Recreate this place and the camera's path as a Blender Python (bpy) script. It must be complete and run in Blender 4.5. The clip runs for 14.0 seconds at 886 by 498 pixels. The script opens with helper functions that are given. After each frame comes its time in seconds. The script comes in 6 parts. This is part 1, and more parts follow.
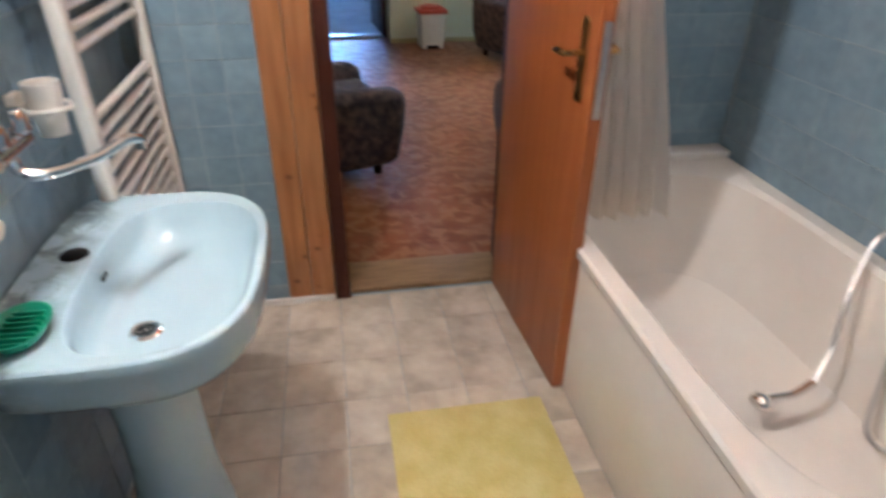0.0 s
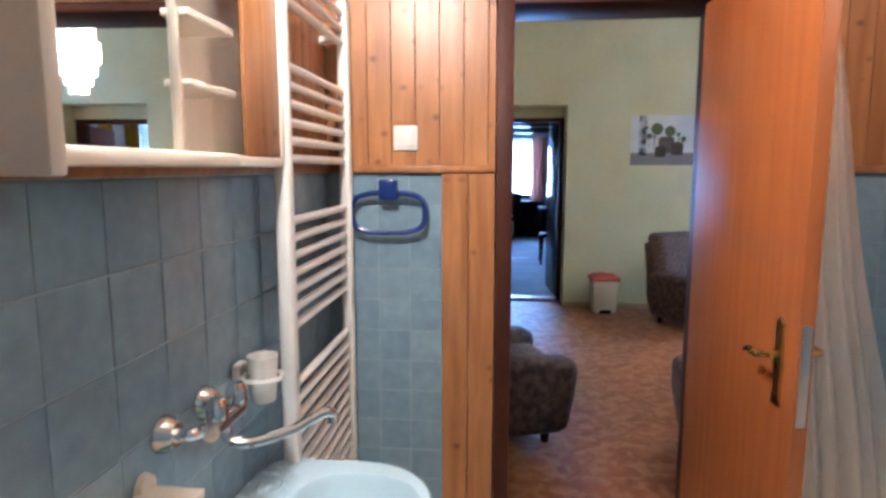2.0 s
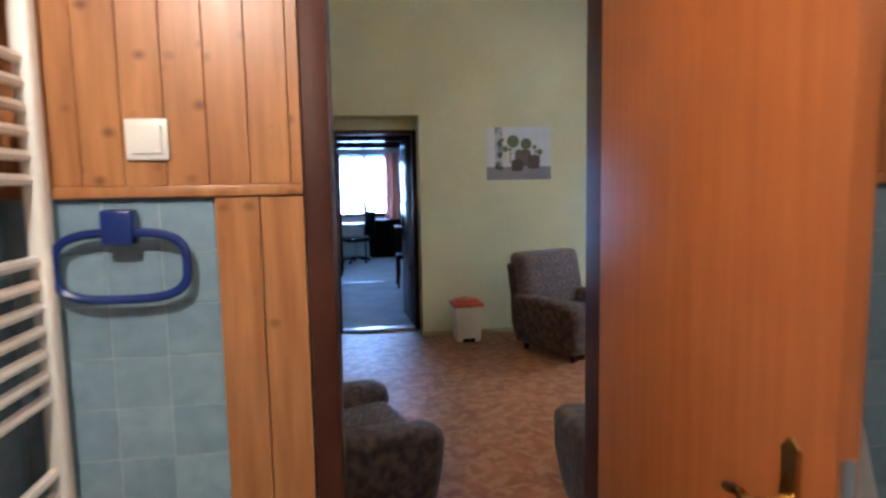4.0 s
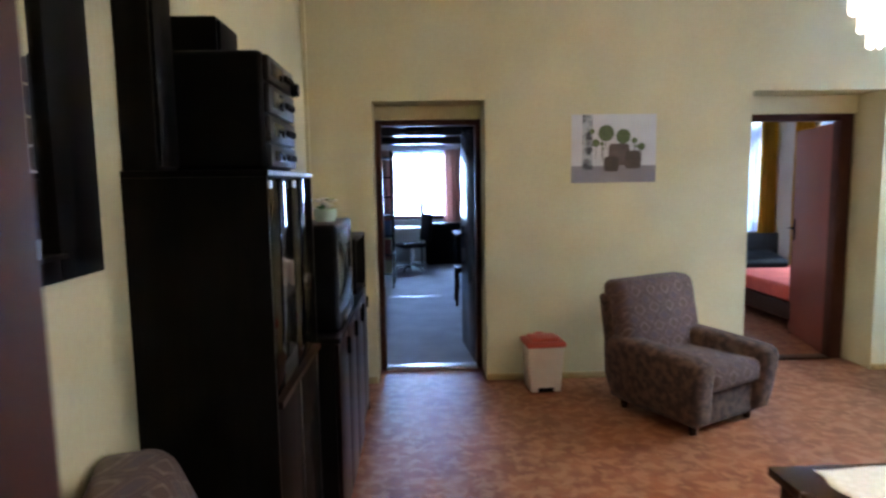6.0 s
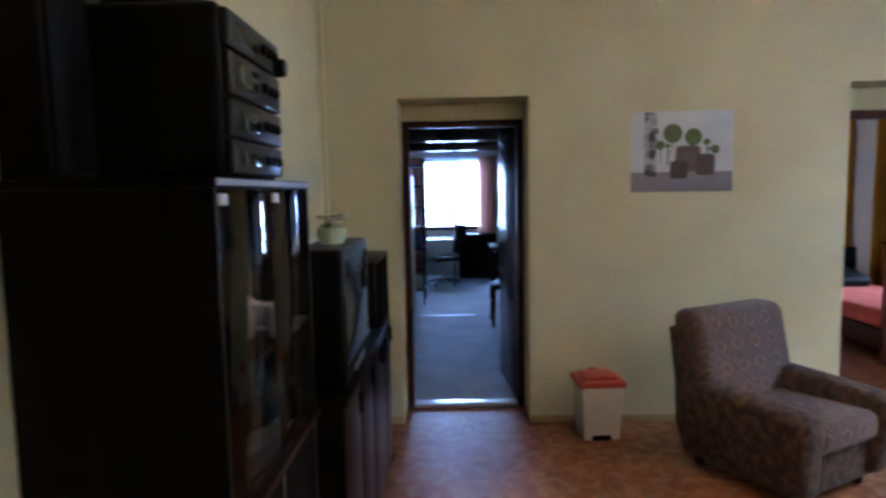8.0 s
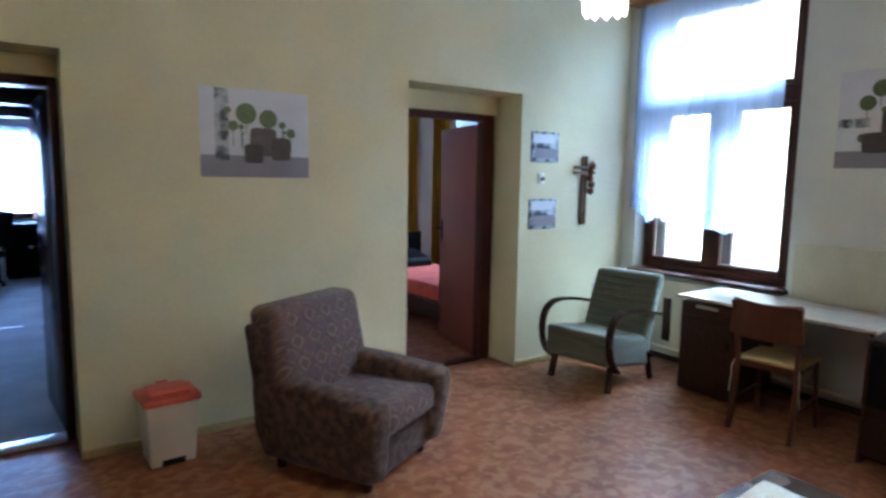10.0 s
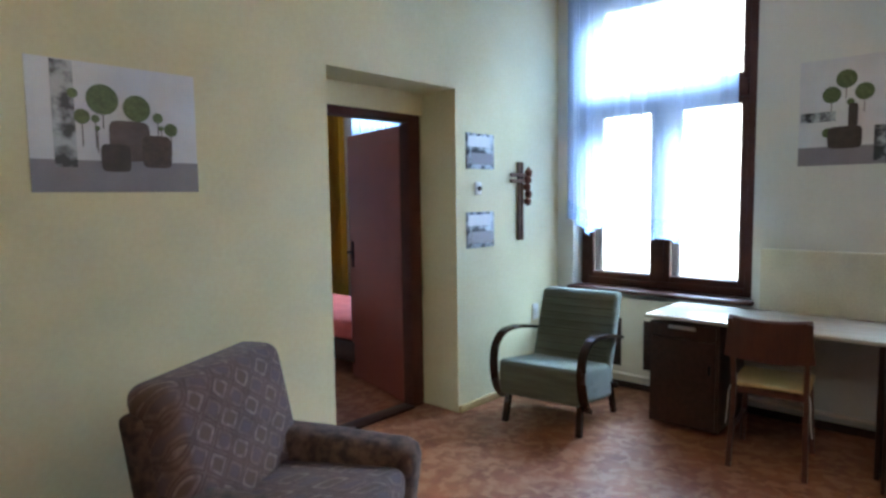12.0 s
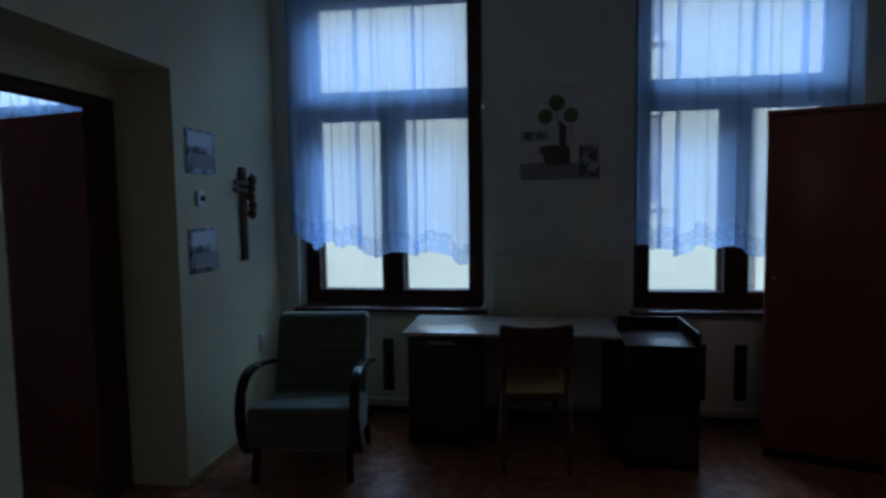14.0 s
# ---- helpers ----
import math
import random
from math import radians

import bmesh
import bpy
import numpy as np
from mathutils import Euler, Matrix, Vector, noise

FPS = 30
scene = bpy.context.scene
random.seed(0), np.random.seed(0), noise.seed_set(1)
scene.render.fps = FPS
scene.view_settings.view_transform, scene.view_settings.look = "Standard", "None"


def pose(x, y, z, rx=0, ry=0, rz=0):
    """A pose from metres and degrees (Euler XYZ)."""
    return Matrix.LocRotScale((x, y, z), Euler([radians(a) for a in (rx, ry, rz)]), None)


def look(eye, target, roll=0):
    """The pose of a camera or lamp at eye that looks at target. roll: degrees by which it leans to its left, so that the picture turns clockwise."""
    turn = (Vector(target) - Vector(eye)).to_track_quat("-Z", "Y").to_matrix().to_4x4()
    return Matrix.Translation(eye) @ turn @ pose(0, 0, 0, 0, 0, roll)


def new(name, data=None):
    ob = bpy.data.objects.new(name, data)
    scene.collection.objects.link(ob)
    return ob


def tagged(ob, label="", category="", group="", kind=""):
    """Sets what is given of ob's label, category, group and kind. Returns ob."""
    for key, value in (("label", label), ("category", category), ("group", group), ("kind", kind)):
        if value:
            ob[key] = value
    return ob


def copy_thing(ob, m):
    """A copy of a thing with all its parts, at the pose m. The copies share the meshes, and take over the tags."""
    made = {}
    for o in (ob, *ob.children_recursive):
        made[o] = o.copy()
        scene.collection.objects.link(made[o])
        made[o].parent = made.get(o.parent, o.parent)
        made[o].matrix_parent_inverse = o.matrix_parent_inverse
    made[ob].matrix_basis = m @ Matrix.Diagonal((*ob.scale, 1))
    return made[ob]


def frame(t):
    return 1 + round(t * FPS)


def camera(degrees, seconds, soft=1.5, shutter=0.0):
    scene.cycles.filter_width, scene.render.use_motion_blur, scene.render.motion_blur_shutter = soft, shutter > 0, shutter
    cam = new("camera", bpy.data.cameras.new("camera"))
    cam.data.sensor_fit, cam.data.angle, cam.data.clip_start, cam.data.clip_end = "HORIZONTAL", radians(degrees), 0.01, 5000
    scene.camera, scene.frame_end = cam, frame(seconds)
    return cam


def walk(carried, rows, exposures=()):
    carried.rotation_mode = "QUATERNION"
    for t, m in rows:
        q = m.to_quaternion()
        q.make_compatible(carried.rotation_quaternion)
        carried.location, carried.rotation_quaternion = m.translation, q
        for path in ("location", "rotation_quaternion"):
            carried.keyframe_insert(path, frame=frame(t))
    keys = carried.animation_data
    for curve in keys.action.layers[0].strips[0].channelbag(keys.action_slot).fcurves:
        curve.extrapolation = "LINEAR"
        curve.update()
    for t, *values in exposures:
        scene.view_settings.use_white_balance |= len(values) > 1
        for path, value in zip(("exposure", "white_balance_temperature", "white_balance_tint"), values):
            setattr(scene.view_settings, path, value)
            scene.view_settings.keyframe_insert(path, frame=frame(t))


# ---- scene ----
cam = camera(72.0, 14.0, 2.7, 0.5)
PATH = [
    (0, (0.197, 0.033, 1.435), (0.515, 1.726, 0.42), 0.8),
    (0.5, (0.158, 0.085, 1.431), (0.186, 1.886, 0.56), 0.2),
    (1, (0.164, 0.045, 1.472), (-0.044, 1.929, 0.833), -0.8),
    (1.5, (0.171, 0.037, 1.494), (-0.084, 1.975, 1.071), -0.8),
    (2, (0.172, 0.053, 1.52), (-0.018, 2.027, 1.259), -0.0),
    (2.5, (0.166, 0.113, 1.53), (0.122, 2.104, 1.341), 0.2),
    (3, (0.146, 0.269, 1.53), (0.333, 2.252, 1.349), -0.0),
    (3.5, (0.186, 0.484, 1.522), (0.47, 2.453, 1.322), -0.3),
    (3.7, (0.219, 0.601, 1.518), (0.5, 2.571, 1.313), -0.7),
    (5.8, (0.361, 2.021, 1.59), (0.486, 4.004, 1.364), -0.7),
    (6, (0.358, 2.096, 1.579), (0.43, 4.083, 1.362), -0.9),
    (6.5, (0.37, 2.295, 1.572), (0.31, 4.285, 1.379), -1.0),
    (7, (0.371, 2.445, 1.566), (0.197, 4.431, 1.405), -1.2),
    (7.5, (0.393, 2.601, 1.568), (0.175, 4.583, 1.404), -1.0),
    (8, (0.36, 2.757, 1.589), (0.324, 4.748, 1.401), -1.1),
    (8.5, (0.344, 2.902, 1.599), (0.675, 4.863, 1.385), -0.3),
    (9, (0.357, 3.026, 1.589), (1.113, 4.863, 1.359), 1.0),
    (9.2, (0.355, 3.104, 1.592), (1.273, 4.864, 1.352), 1.5),
    (9.8, (0.57, 3.06, 1.586), (1.67, 4.72, 1.346), 1.2),
    (10.4, (0.76, 3.20, 1.575), (1.99, 4.77, 1.34), 0.7),
    (11.3, (0.803, 3.612, 1.561), (2.186, 5.038, 1.329), 0.2),
    (11.5, (0.819, 3.743, 1.555), (2.225, 5.149, 1.334), -0.3),
    (12, (0.86, 4.07, 1.516), (2.331, 5.415, 1.348), -0.8),
    (12.5, (0.87, 4.274, 1.539), (2.437, 5.507, 1.385), -1.1),
    (13, (0.859, 4.478, 1.557), (2.606, 5.441, 1.411), -0.9),
    (13.5, (0.96, 4.767, 1.544), (2.87, 5.345, 1.397), -0.5),
    (14, (1.021, 4.967, 1.532), (2.995, 5.256, 1.382), -0.8),
]
walk(cam, [(t, look(eye, target, roll)) for t, eye, target, roll in PATH],
     [(0, 3.33, 5800, 11), (1, 3.43, 5800, 12), (2.5, 3.33, 5900, 11), (3.7, 3.03, 6200, 10), (5.8, 3.30, 7000, 16), (6.5, 3.30, 7000, 16), (7.5, 3.02, 6800, 17), (9, 2.88, 6200, 14), (11.3, 2.98, 6300, 13), (12.8, 2.93, 6100, 12), (13.2, 1.93, 5700, 12), (13.5, 0.63, 5100, 13), (14, -0.52, 5250, 11)])

# ---- world, sun, large lights ----
world = bpy.data.worlds.new("sky")
scene.world = world
world.use_nodes = True
wn = world.node_tree.nodes
sky = wn.new("ShaderNodeTexSky")
sky.sky_type, sky.sun_disc = "NISHITA", False
sky.sun_elevation, sky.sun_rotation = radians(38), radians(243)
world.node_tree.links.new(sky.outputs[0], wn["Background"].inputs[0])
wn["Background"].inputs[1].default_value = 0.15


def lamp(name, kind, m, energy, colour, **more):
    data = bpy.data.lights.new(name, kind)
    data.energy, data.color = energy, colour
    if "size" in more:
        data.shape, data.size, data.size_y = "RECTANGLE", more["size"], more["size_y"]
    if "radius" in more:
        data.shadow_soft_size = more["radius"]
    ob = new(name, data)
    ob.matrix_world = m
    return ob


sun = lamp("sun", "SUN", look((0, 0, 0), (0.8, 0.4, -0.7)), 4.5, (1.0, 0.96, 0.90))
sun.data.angle = radians(10)
DAY = (0.47, 0.74, 1.0)
lamp("street_sky_light", "AREA", look((14.0, 4.8, 8.6), (3.0, 4.8, 1.8)), 1250, DAY, size=10.0, size_y=4.6)
lamp("window_light", "AREA", pose(5.66, 8.85, 1.9, 0, 90, 0), 7.5, DAY, size=2.1, size_y=1.1)
lamp("window_light", "AREA", pose(5.66, 11.25, 1.9, 0, 90, 0), 7.5, DAY, size=2.1, size_y=1.0)
lamp("window_light", "AREA", pose(0.39, 14.50, 1.55, -90, 0, 0), 32, (0.26, 0.50, 1.0), size=1.3, size_y=1.3)
lamp("bathroom_bulb", "POINT", pose(-0.21, 0.86, 2.36), 8.6, (1.0, 0.91, 0.81), radius=0.045)
# Assumed second bulb, out of view, added to brighten the tub end.
lamp("tub_fill_bulb", "POINT", pose(1.3, 1.1, 2.38), 1.6, (1.0, 0.91, 0.81), radius=0.06)
lamp("chandelier_bulb", "POINT", pose(2.05, 4.3, 2.25), 18.0, (1.0, 0.83, 0.64), radius=0.12)


# ---- materials ----
def mat(name, c1, c2, scale=5.0, rough=0.6, metal=0.0, stretch=(1, 1, 1), fine=70.0, bump=0.08, mottled=0.18, shift=False, sheen=0.0, coat=0.0, lo=0.35, hi=0.65):
    """A surface whose colour drifts between two tones, with fine grain, uneven gloss and relief."""
    m = bpy.data.materials.new(name)
    m.use_nodes = True
    n, l = m.node_tree.nodes, m.node_tree.links
    b = n["Principled BSDF"]
    tc, mp = n.new("ShaderNodeTexCoord"), n.new("ShaderNodeMapping")
    mp.inputs["Scale"].default_value = stretch
    l.new(tc.outputs["Object"], mp.inputs["Vector"])
    if shift:
        info, mul = n.new("ShaderNodeObjectInfo"), n.new("ShaderNodeVectorMath")
        mul.operation = "SCALE"
        mul.inputs[0].default_value = (7.3, 11.1, 5.7)
        l.new(info.outputs["Random"], mul.inputs["Scale"])
        l.new(mul.outputs[0], mp.inputs["Location"])
    big, small = n.new("ShaderNodeTexNoise"), n.new("ShaderNodeTexNoise")
    big.inputs["Scale"].default_value, big.inputs["Detail"].default_value = scale, 5
    small.inputs["Scale"].default_value, small.inputs["Detail"].default_value = fine, 3
    l.new(mp.outputs[0], big.inputs["Vector"])
    l.new(mp.outputs[0], small.inputs["Vector"])
    ramp = n.new("ShaderNodeValToRGB")
    ramp.color_ramp.elements[0].position, ramp.color_ramp.elements[1].position = lo, hi
    ramp.color_ramp.elements[0].color, ramp.color_ramp.elements[1].color = (*c1, 1), (*c2, 1)
    l.new(big.outputs[0], ramp.inputs[0])
    mix = n.new("ShaderNodeMix")
    mix.data_type, mix.blend_type = "RGBA", "OVERLAY"
    mix.inputs["Factor"].default_value = mottled
    l.new(ramp.outputs[0], mix.inputs["A"])
    l.new(small.outputs["Color" if mottled > 0.5 else 0], mix.inputs["B"])
    l.new(mix.outputs["Result"], b.inputs["Base Color"])
    rr = n.new("ShaderNodeMapRange")
    rr.inputs["To Min"].default_value, rr.inputs["To Max"].default_value = max(0.02, rough - 0.08), min(1, rough + 0.08)
    l.new(big.outputs[0], rr.inputs["Value"])
    l.new(rr.outputs[0], b.inputs["Roughness"])
    b.inputs["Metallic"].default_value = metal
    b.inputs["Sheen Weight"].default_value = sheen
    b.inputs["Coat Weight"].default_value = coat
    if bump:
        bp = n.new("ShaderNodeBump")
        bp.inputs["Strength"].default_value, bp.inputs["Distance"].default_value = bump, 0.004
        l.new(small.outputs[0], bp.inputs["Height"])
        l.new(bp.outputs[0], b.inputs["Normal"])
    return m


def plain(name, colour, rough=0.4, metal=0.0):
    return mat(name, [c * 0.93 for c in colour], [min(1, c * 1.05) for c in colour], rough=rough, metal=metal, bump=0.02, mottled=0.06)


def knotty(name, light, dark, shift=True):
    """Varnished softwood: long grain and scattered knots."""
    m = mat(name, light, dark, scale=4, rough=0.36, stretch=(9, 9, 0.8), fine=16, bump=0.05, mottled=0.3, shift=shift)
    n, l = m.node_tree.nodes, m.node_tree.links
    b = n["Principled BSDF"]
    mp2, vor, ramp, mix = n.new("ShaderNodeMapping"), n.new("ShaderNodeTexVoronoi"), n.new("ShaderNodeValToRGB"), n.new("ShaderNodeMix")
    mp2.inputs["Scale"].default_value = (0.8, 0.8, 1.0)
    old = n["Mapping"]
    l.new(n["Texture Coordinate"].outputs["Object"], mp2.inputs["Vector"])
    for link in old.inputs["Location"].links:
        l.new(link.from_socket, mp2.inputs["Location"])
    l.new(mp2.outputs[0], vor.inputs["Vector"])
    vor.inputs["Scale"].default_value = 15
    ramp.color_ramp.elements[0].position, ramp.color_ramp.elements[1].position = 0.04, 0.22
    ramp.color_ramp.elements[0].color, ramp.color_ramp.elements[1].color = (1, 1, 1, 1), (0, 0, 0, 1)
    l.new(vor.outputs["Distance"], ramp.inputs[0])
    mix.data_type = "RGBA"
    some, both = n.new("ShaderNodeMath"), n.new("ShaderNodeMath")
    some.operation, both.operation = "GREATER_THAN", "MULTIPLY"
    some.inputs[1].default_value = 0.30
    l.new(vor.outputs["Color"], some.inputs[0])
    l.new(some.outputs[0], both.inputs[0])
    l.new(ramp.outputs[0], both.inputs[1])
    l.new(both.outputs[0], mix.inputs["Factor"])
    src = b.inputs["Base Color"].links[0].from_socket
    l.new(src, mix.inputs["A"])
    mix.inputs["B"].default_value = (*[c * 0.45 for c in dark], 1)
    l.new(mix.outputs["Result"], b.inputs["Base Color"])
    return m


def upholstery(name, ground, line, size):
    """Woven fabric with a lattice of diamonds and a rosette in each."""
    m = mat(name, [c * 0.8 for c in ground], [c * 1.2 for c in ground], scale=9, rough=0.95, fine=220, bump=0.35, mottled=0.45, sheen=0.06)
    n, l = m.node_tree.nodes, m.node_tree.links
    b, tc = n["Principled BSDF"], n["Texture Coordinate"]
    sep = n.new("ShaderNodeSeparateXYZ")
    l.new(tc.outputs["Object"], sep.inputs[0])

    def op(kind, a, c=None):
        q = n.new("ShaderNodeMath")
        q.operation = kind
        for i, v in enumerate((a, c)):
            if v is None:
                continue
            if isinstance(v, (int, float)):
                q.inputs[i].default_value = v
            else:
                l.new(v, q.inputs[i])
        return q.outputs[0]
    jit = n.new("ShaderNodeTexNoise")
    jit.inputs["Scale"].default_value = 11
    l.new(tc.outputs["Object"], jit.inputs["Vector"])
    u = op("ADD", op("ADD", sep.outputs[0], op("MULTIPLY", sep.outputs[1], 0.8)), op("MULTIPLY", jit.outputs[0], 0.03))
    v = op("ADD", op("MULTIPLY", sep.outputs[1], 0.9), sep.outputs[2])
    k = math.pi / size
    a = op("ABSOLUTE", op("SINE", op("MULTIPLY", op("ADD", u, v), k)))
    c = op("ABSOLUTE", op("SINE", op("MULTIPLY", op("SUBTRACT", u, v), k)))
    near = op("MINIMUM", a, c)
    both = op("MULTIPLY", a, c)
    lattice = op("MULTIPLY", op("LESS_THAN", near, 0.14), 0.3)
    cell = op("ADD", op("MULTIPLY", near, 0.75), op("MULTIPLY", both, 0.25))
    soft = n.new("ShaderNodeMapRange")
    soft.interpolation_type = "SMOOTHSTEP"
    soft.inputs["From Min"].default_value, soft.inputs["From Max"].default_value = 0.30, 0.06
    l.new(op("ABSOLUTE", op("SUBTRACT", op("ADD", cell, op("MULTIPLY", jit.outputs[0], 0.3)), 0.66)), soft.inputs["Value"])
    ring = soft.outputs[0]
    wob = n.new("ShaderNodeTexNoise")
    wob.inputs["Scale"].default_value = 32
    l.new(tc.outputs["Object"], wob.inputs["Vector"])
    even = op("GREATER_THAN", op("MULTIPLY", op("SINE", op("MULTIPLY", op("ADD", u, v), k)), op("SINE", op("MULTIPLY", op("SUBTRACT", u, v), k))), 0.0)
    fac = op("MULTIPLY", op("MAXIMUM", lattice, op("MULTIPLY", ring, op("ADD", op("MULTIPLY", even, 0.35), 0.5))), op("MULTIPLY", op("SUBTRACT", wob.outputs[0], 0.22), 1.9))
    mix = n.new("ShaderNodeMix")
    mix.data_type = "RGBA"
    l.new(fac, mix.inputs["Factor"])
    l.new(b.inputs["Base Color"].links[0].from_socket, mix.inputs["A"])
    mix.inputs["B"].default_value = (*line, 1)
    heart, fill = n.new("ShaderNodeMapRange"), n.new("ShaderNodeMix")
    heart.inputs["From Min"].default_value, heart.inputs["From Max"].default_value, heart.inputs["To Max"].default_value = 0.62, 0.85, 0.6
    l.new(cell, heart.inputs["Value"])
    fill.data_type = "RGBA"
    l.new(heart.outputs[0], fill.inputs["Factor"])
    l.new(mix.outputs["Result"], fill.inputs["A"])
    tone = n.new("ShaderNodeMix")
    tone.data_type = "RGBA"
    l.new(even, tone.inputs["Factor"])
    tone.inputs["A"].default_value = (ground[0] * 1.2, ground[0] * 0.82, ground[0] * 0.95, 1)
    tone.inputs["B"].default_value = (ground[0] * 1.3, ground[0] * 0.75, ground[0] * 0.5, 1)
    l.new(tone.outputs["Result"], fill.inputs["B"])
    l.new(fill.outputs["Result"], b.inputs["Base Color"])
    return m


def sheer(name, colour, cover, pattern=0.0, scale=30.0):
    """Thin curtain cloth that lets part of the light through."""
    m = bpy.data.materials.new(name)
    m.use_nodes = True
    n, l = m.node_tree.nodes, m.node_tree.links
    n.remove(n["Principled BSDF"])
    clear, dif, tra, both, mix = (n.new("ShaderNodeBsdf" + k) for k in ("Transparent", "Diffuse", "Translucent", "Diffuse", "Diffuse"))
    n.remove(both), n.remove(mix)
    both, mix = n.new("ShaderNodeMixShader"), n.new("ShaderNodeMixShader")
    for s in (dif, tra):
        s.inputs["Color"].default_value = (*colour, 1)
    l.new(dif.outputs[0], both.inputs[1])
    l.new(tra.outputs[0], both.inputs[2])
    both.inputs[0].default_value = 0.85
    l.new(clear.outputs[0], mix.inputs[1])
    l.new(both.outputs[0], mix.inputs[2])
    tc, noi, mr = n.new("ShaderNodeTexCoord"), n.new("ShaderNodeTexVoronoi"), n.new("ShaderNodeMapRange")
    l.new(tc.outputs["Object"], noi.inputs["Vector"])
    noi.inputs["Scale"].default_value = scale
    l.new(noi.outputs["Distance"], mr.inputs["Value"])
    mr.inputs["To Min"].default_value, mr.inputs["To Max"].default_value = cover + pattern, cover - pattern
    l.new(mr.outputs[0], mix.inputs[0])
    l.new(mix.outputs[0], n["Material Output"].inputs[0])
    return m


def glass(name, tint=(1, 1, 1), rough=0.0):
    m = bpy.data.materials.new(name)
    m.use_nodes = True
    b = m.node_tree.nodes["Principled BSDF"]
    b.inputs["Base Color"].default_value = (*tint, 1)
    b.inputs["Roughness"].default_value = rough
    b.inputs["Transmission Weight"].default_value = 1.0
    b.inputs["IOR"].default_value = 1.45
    return m


def glow(name, colour, strength):
    m = bpy.data.materials.new(name)
    m.use_nodes = True
    b = m.node_tree.nodes["Principled BSDF"]
    b.inputs["Base Color"].default_value = (0.8, 0.8, 0.8, 1)
    b.inputs["Emission Color"].default_value = (*colour, 1)
    b.inputs["Emission Strength"].default_value = strength
    return m


YELLOW = mat("yellow_wall_paint", (0.62, 0.552, 0.34), (0.68, 0.607, 0.39), scale=1.6, rough=0.85, fine=40, bump=0.1, mottled=0.1)
CEIL = mat("white_ceiling_paint", (0.72, 0.72, 0.68), (0.78, 0.78, 0.74), scale=1.5, rough=0.9, fine=40, mottled=0.06)
# For the unseen bathroom ceiling: dull cream that holds down bounced light.
DULLCREAM = mat("bounce_cutting_cream_paint", (0.46, 0.40, 0.33), (0.52, 0.455, 0.375), scale=1.5, rough=0.9, fine=40, mottled=0.08)
WHITEWALL = mat("white_wall_paint", (0.62, 0.62, 0.57), (0.70, 0.70, 0.65), scale=1.5, rough=0.88, fine=40, mottled=0.08)
PINKWALL = mat("pale_pink_wall_paint", (0.62, 0.45, 0.40), (0.68, 0.50, 0.44), scale=1.5, rough=0.88, fine=40, mottled=0.08)
PINE = knotty("varnished_pine", (0.44, 0.198, 0.075), (0.32, 0.125, 0.044))
VENEER = mat("orange_brown_veneer", (0.365, 0.112, 0.030), (0.315, 0.091, 0.024), scale=3, rough=0.45, stretch=(14, 14, 0.6), fine=22, bump=0.03, mottled=0.12)
FRAMEBROWN = mat("dark_brown_gloss_paint", (0.050, 0.014, 0.008), (0.072, 0.021, 0.012), scale=4, rough=0.52, bump=0.03, mottled=0.1)
# Brown sash paint with the backlight's glare put into a greyer colour.
OUTERSASH = mat("glare_greyed_brown_paint", (0.13, 0.10, 0.095), (0.19, 0.15, 0.14), scale=6, rough=0.6, bump=0.05, mottled=0.2)
GLOSSDOOR = mat("dark_brown_high_gloss_paint", (0.050, 0.018, 0.012), (0.072, 0.026, 0.017), scale=4, rough=0.2, bump=0.02, mottled=0.1)
LEAFBROWN = mat("red_brown_satin_paint", (0.185, 0.043, 0.026), (0.23, 0.055, 0.032), scale=3, rough=0.4, bump=0.03, mottled=0.1)
TILE = mat("pale_blue_glazed_tile", (0.185, 0.275, 0.345), (0.235, 0.335, 0.405), scale=2.2, rough=0.16, fine=26, bump=0.015, mottled=0.22, shift=True)
GROUT = mat("pale_grey_grout", (0.255, 0.33, 0.375), (0.32, 0.395, 0.435), scale=9, rough=0.9, fine=90, bump=0.2)
FLOORTILE = mat("grey_marbled_floor_tile", (0.47, 0.40, 0.32), (0.67, 0.59, 0.49), scale=5, rough=0.17, fine=18, bump=0.02, mottled=0.3, shift=True)
PORCELAIN = mat("pale_blue_porcelain", (0.45, 0.61, 0.70), (0.49, 0.65, 0.74), scale=3, rough=0.1, bump=0.0, mottled=0.05, coat=0.4)
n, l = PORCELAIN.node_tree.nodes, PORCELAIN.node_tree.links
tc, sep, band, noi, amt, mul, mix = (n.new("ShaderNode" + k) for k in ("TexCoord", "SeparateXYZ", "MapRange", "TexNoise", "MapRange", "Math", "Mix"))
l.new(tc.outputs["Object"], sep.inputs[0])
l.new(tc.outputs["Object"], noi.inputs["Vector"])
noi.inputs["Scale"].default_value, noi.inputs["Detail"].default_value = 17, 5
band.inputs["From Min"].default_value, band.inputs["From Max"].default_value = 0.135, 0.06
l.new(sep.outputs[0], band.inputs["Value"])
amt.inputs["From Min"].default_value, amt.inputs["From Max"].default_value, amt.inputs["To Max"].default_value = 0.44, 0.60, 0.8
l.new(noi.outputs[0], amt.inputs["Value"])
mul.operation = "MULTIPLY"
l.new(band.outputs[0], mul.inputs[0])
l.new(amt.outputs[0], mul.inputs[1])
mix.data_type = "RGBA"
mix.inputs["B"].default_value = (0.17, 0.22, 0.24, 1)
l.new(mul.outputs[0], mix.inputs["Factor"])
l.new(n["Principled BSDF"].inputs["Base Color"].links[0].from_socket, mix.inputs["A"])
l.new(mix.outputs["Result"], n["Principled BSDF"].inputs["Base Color"])
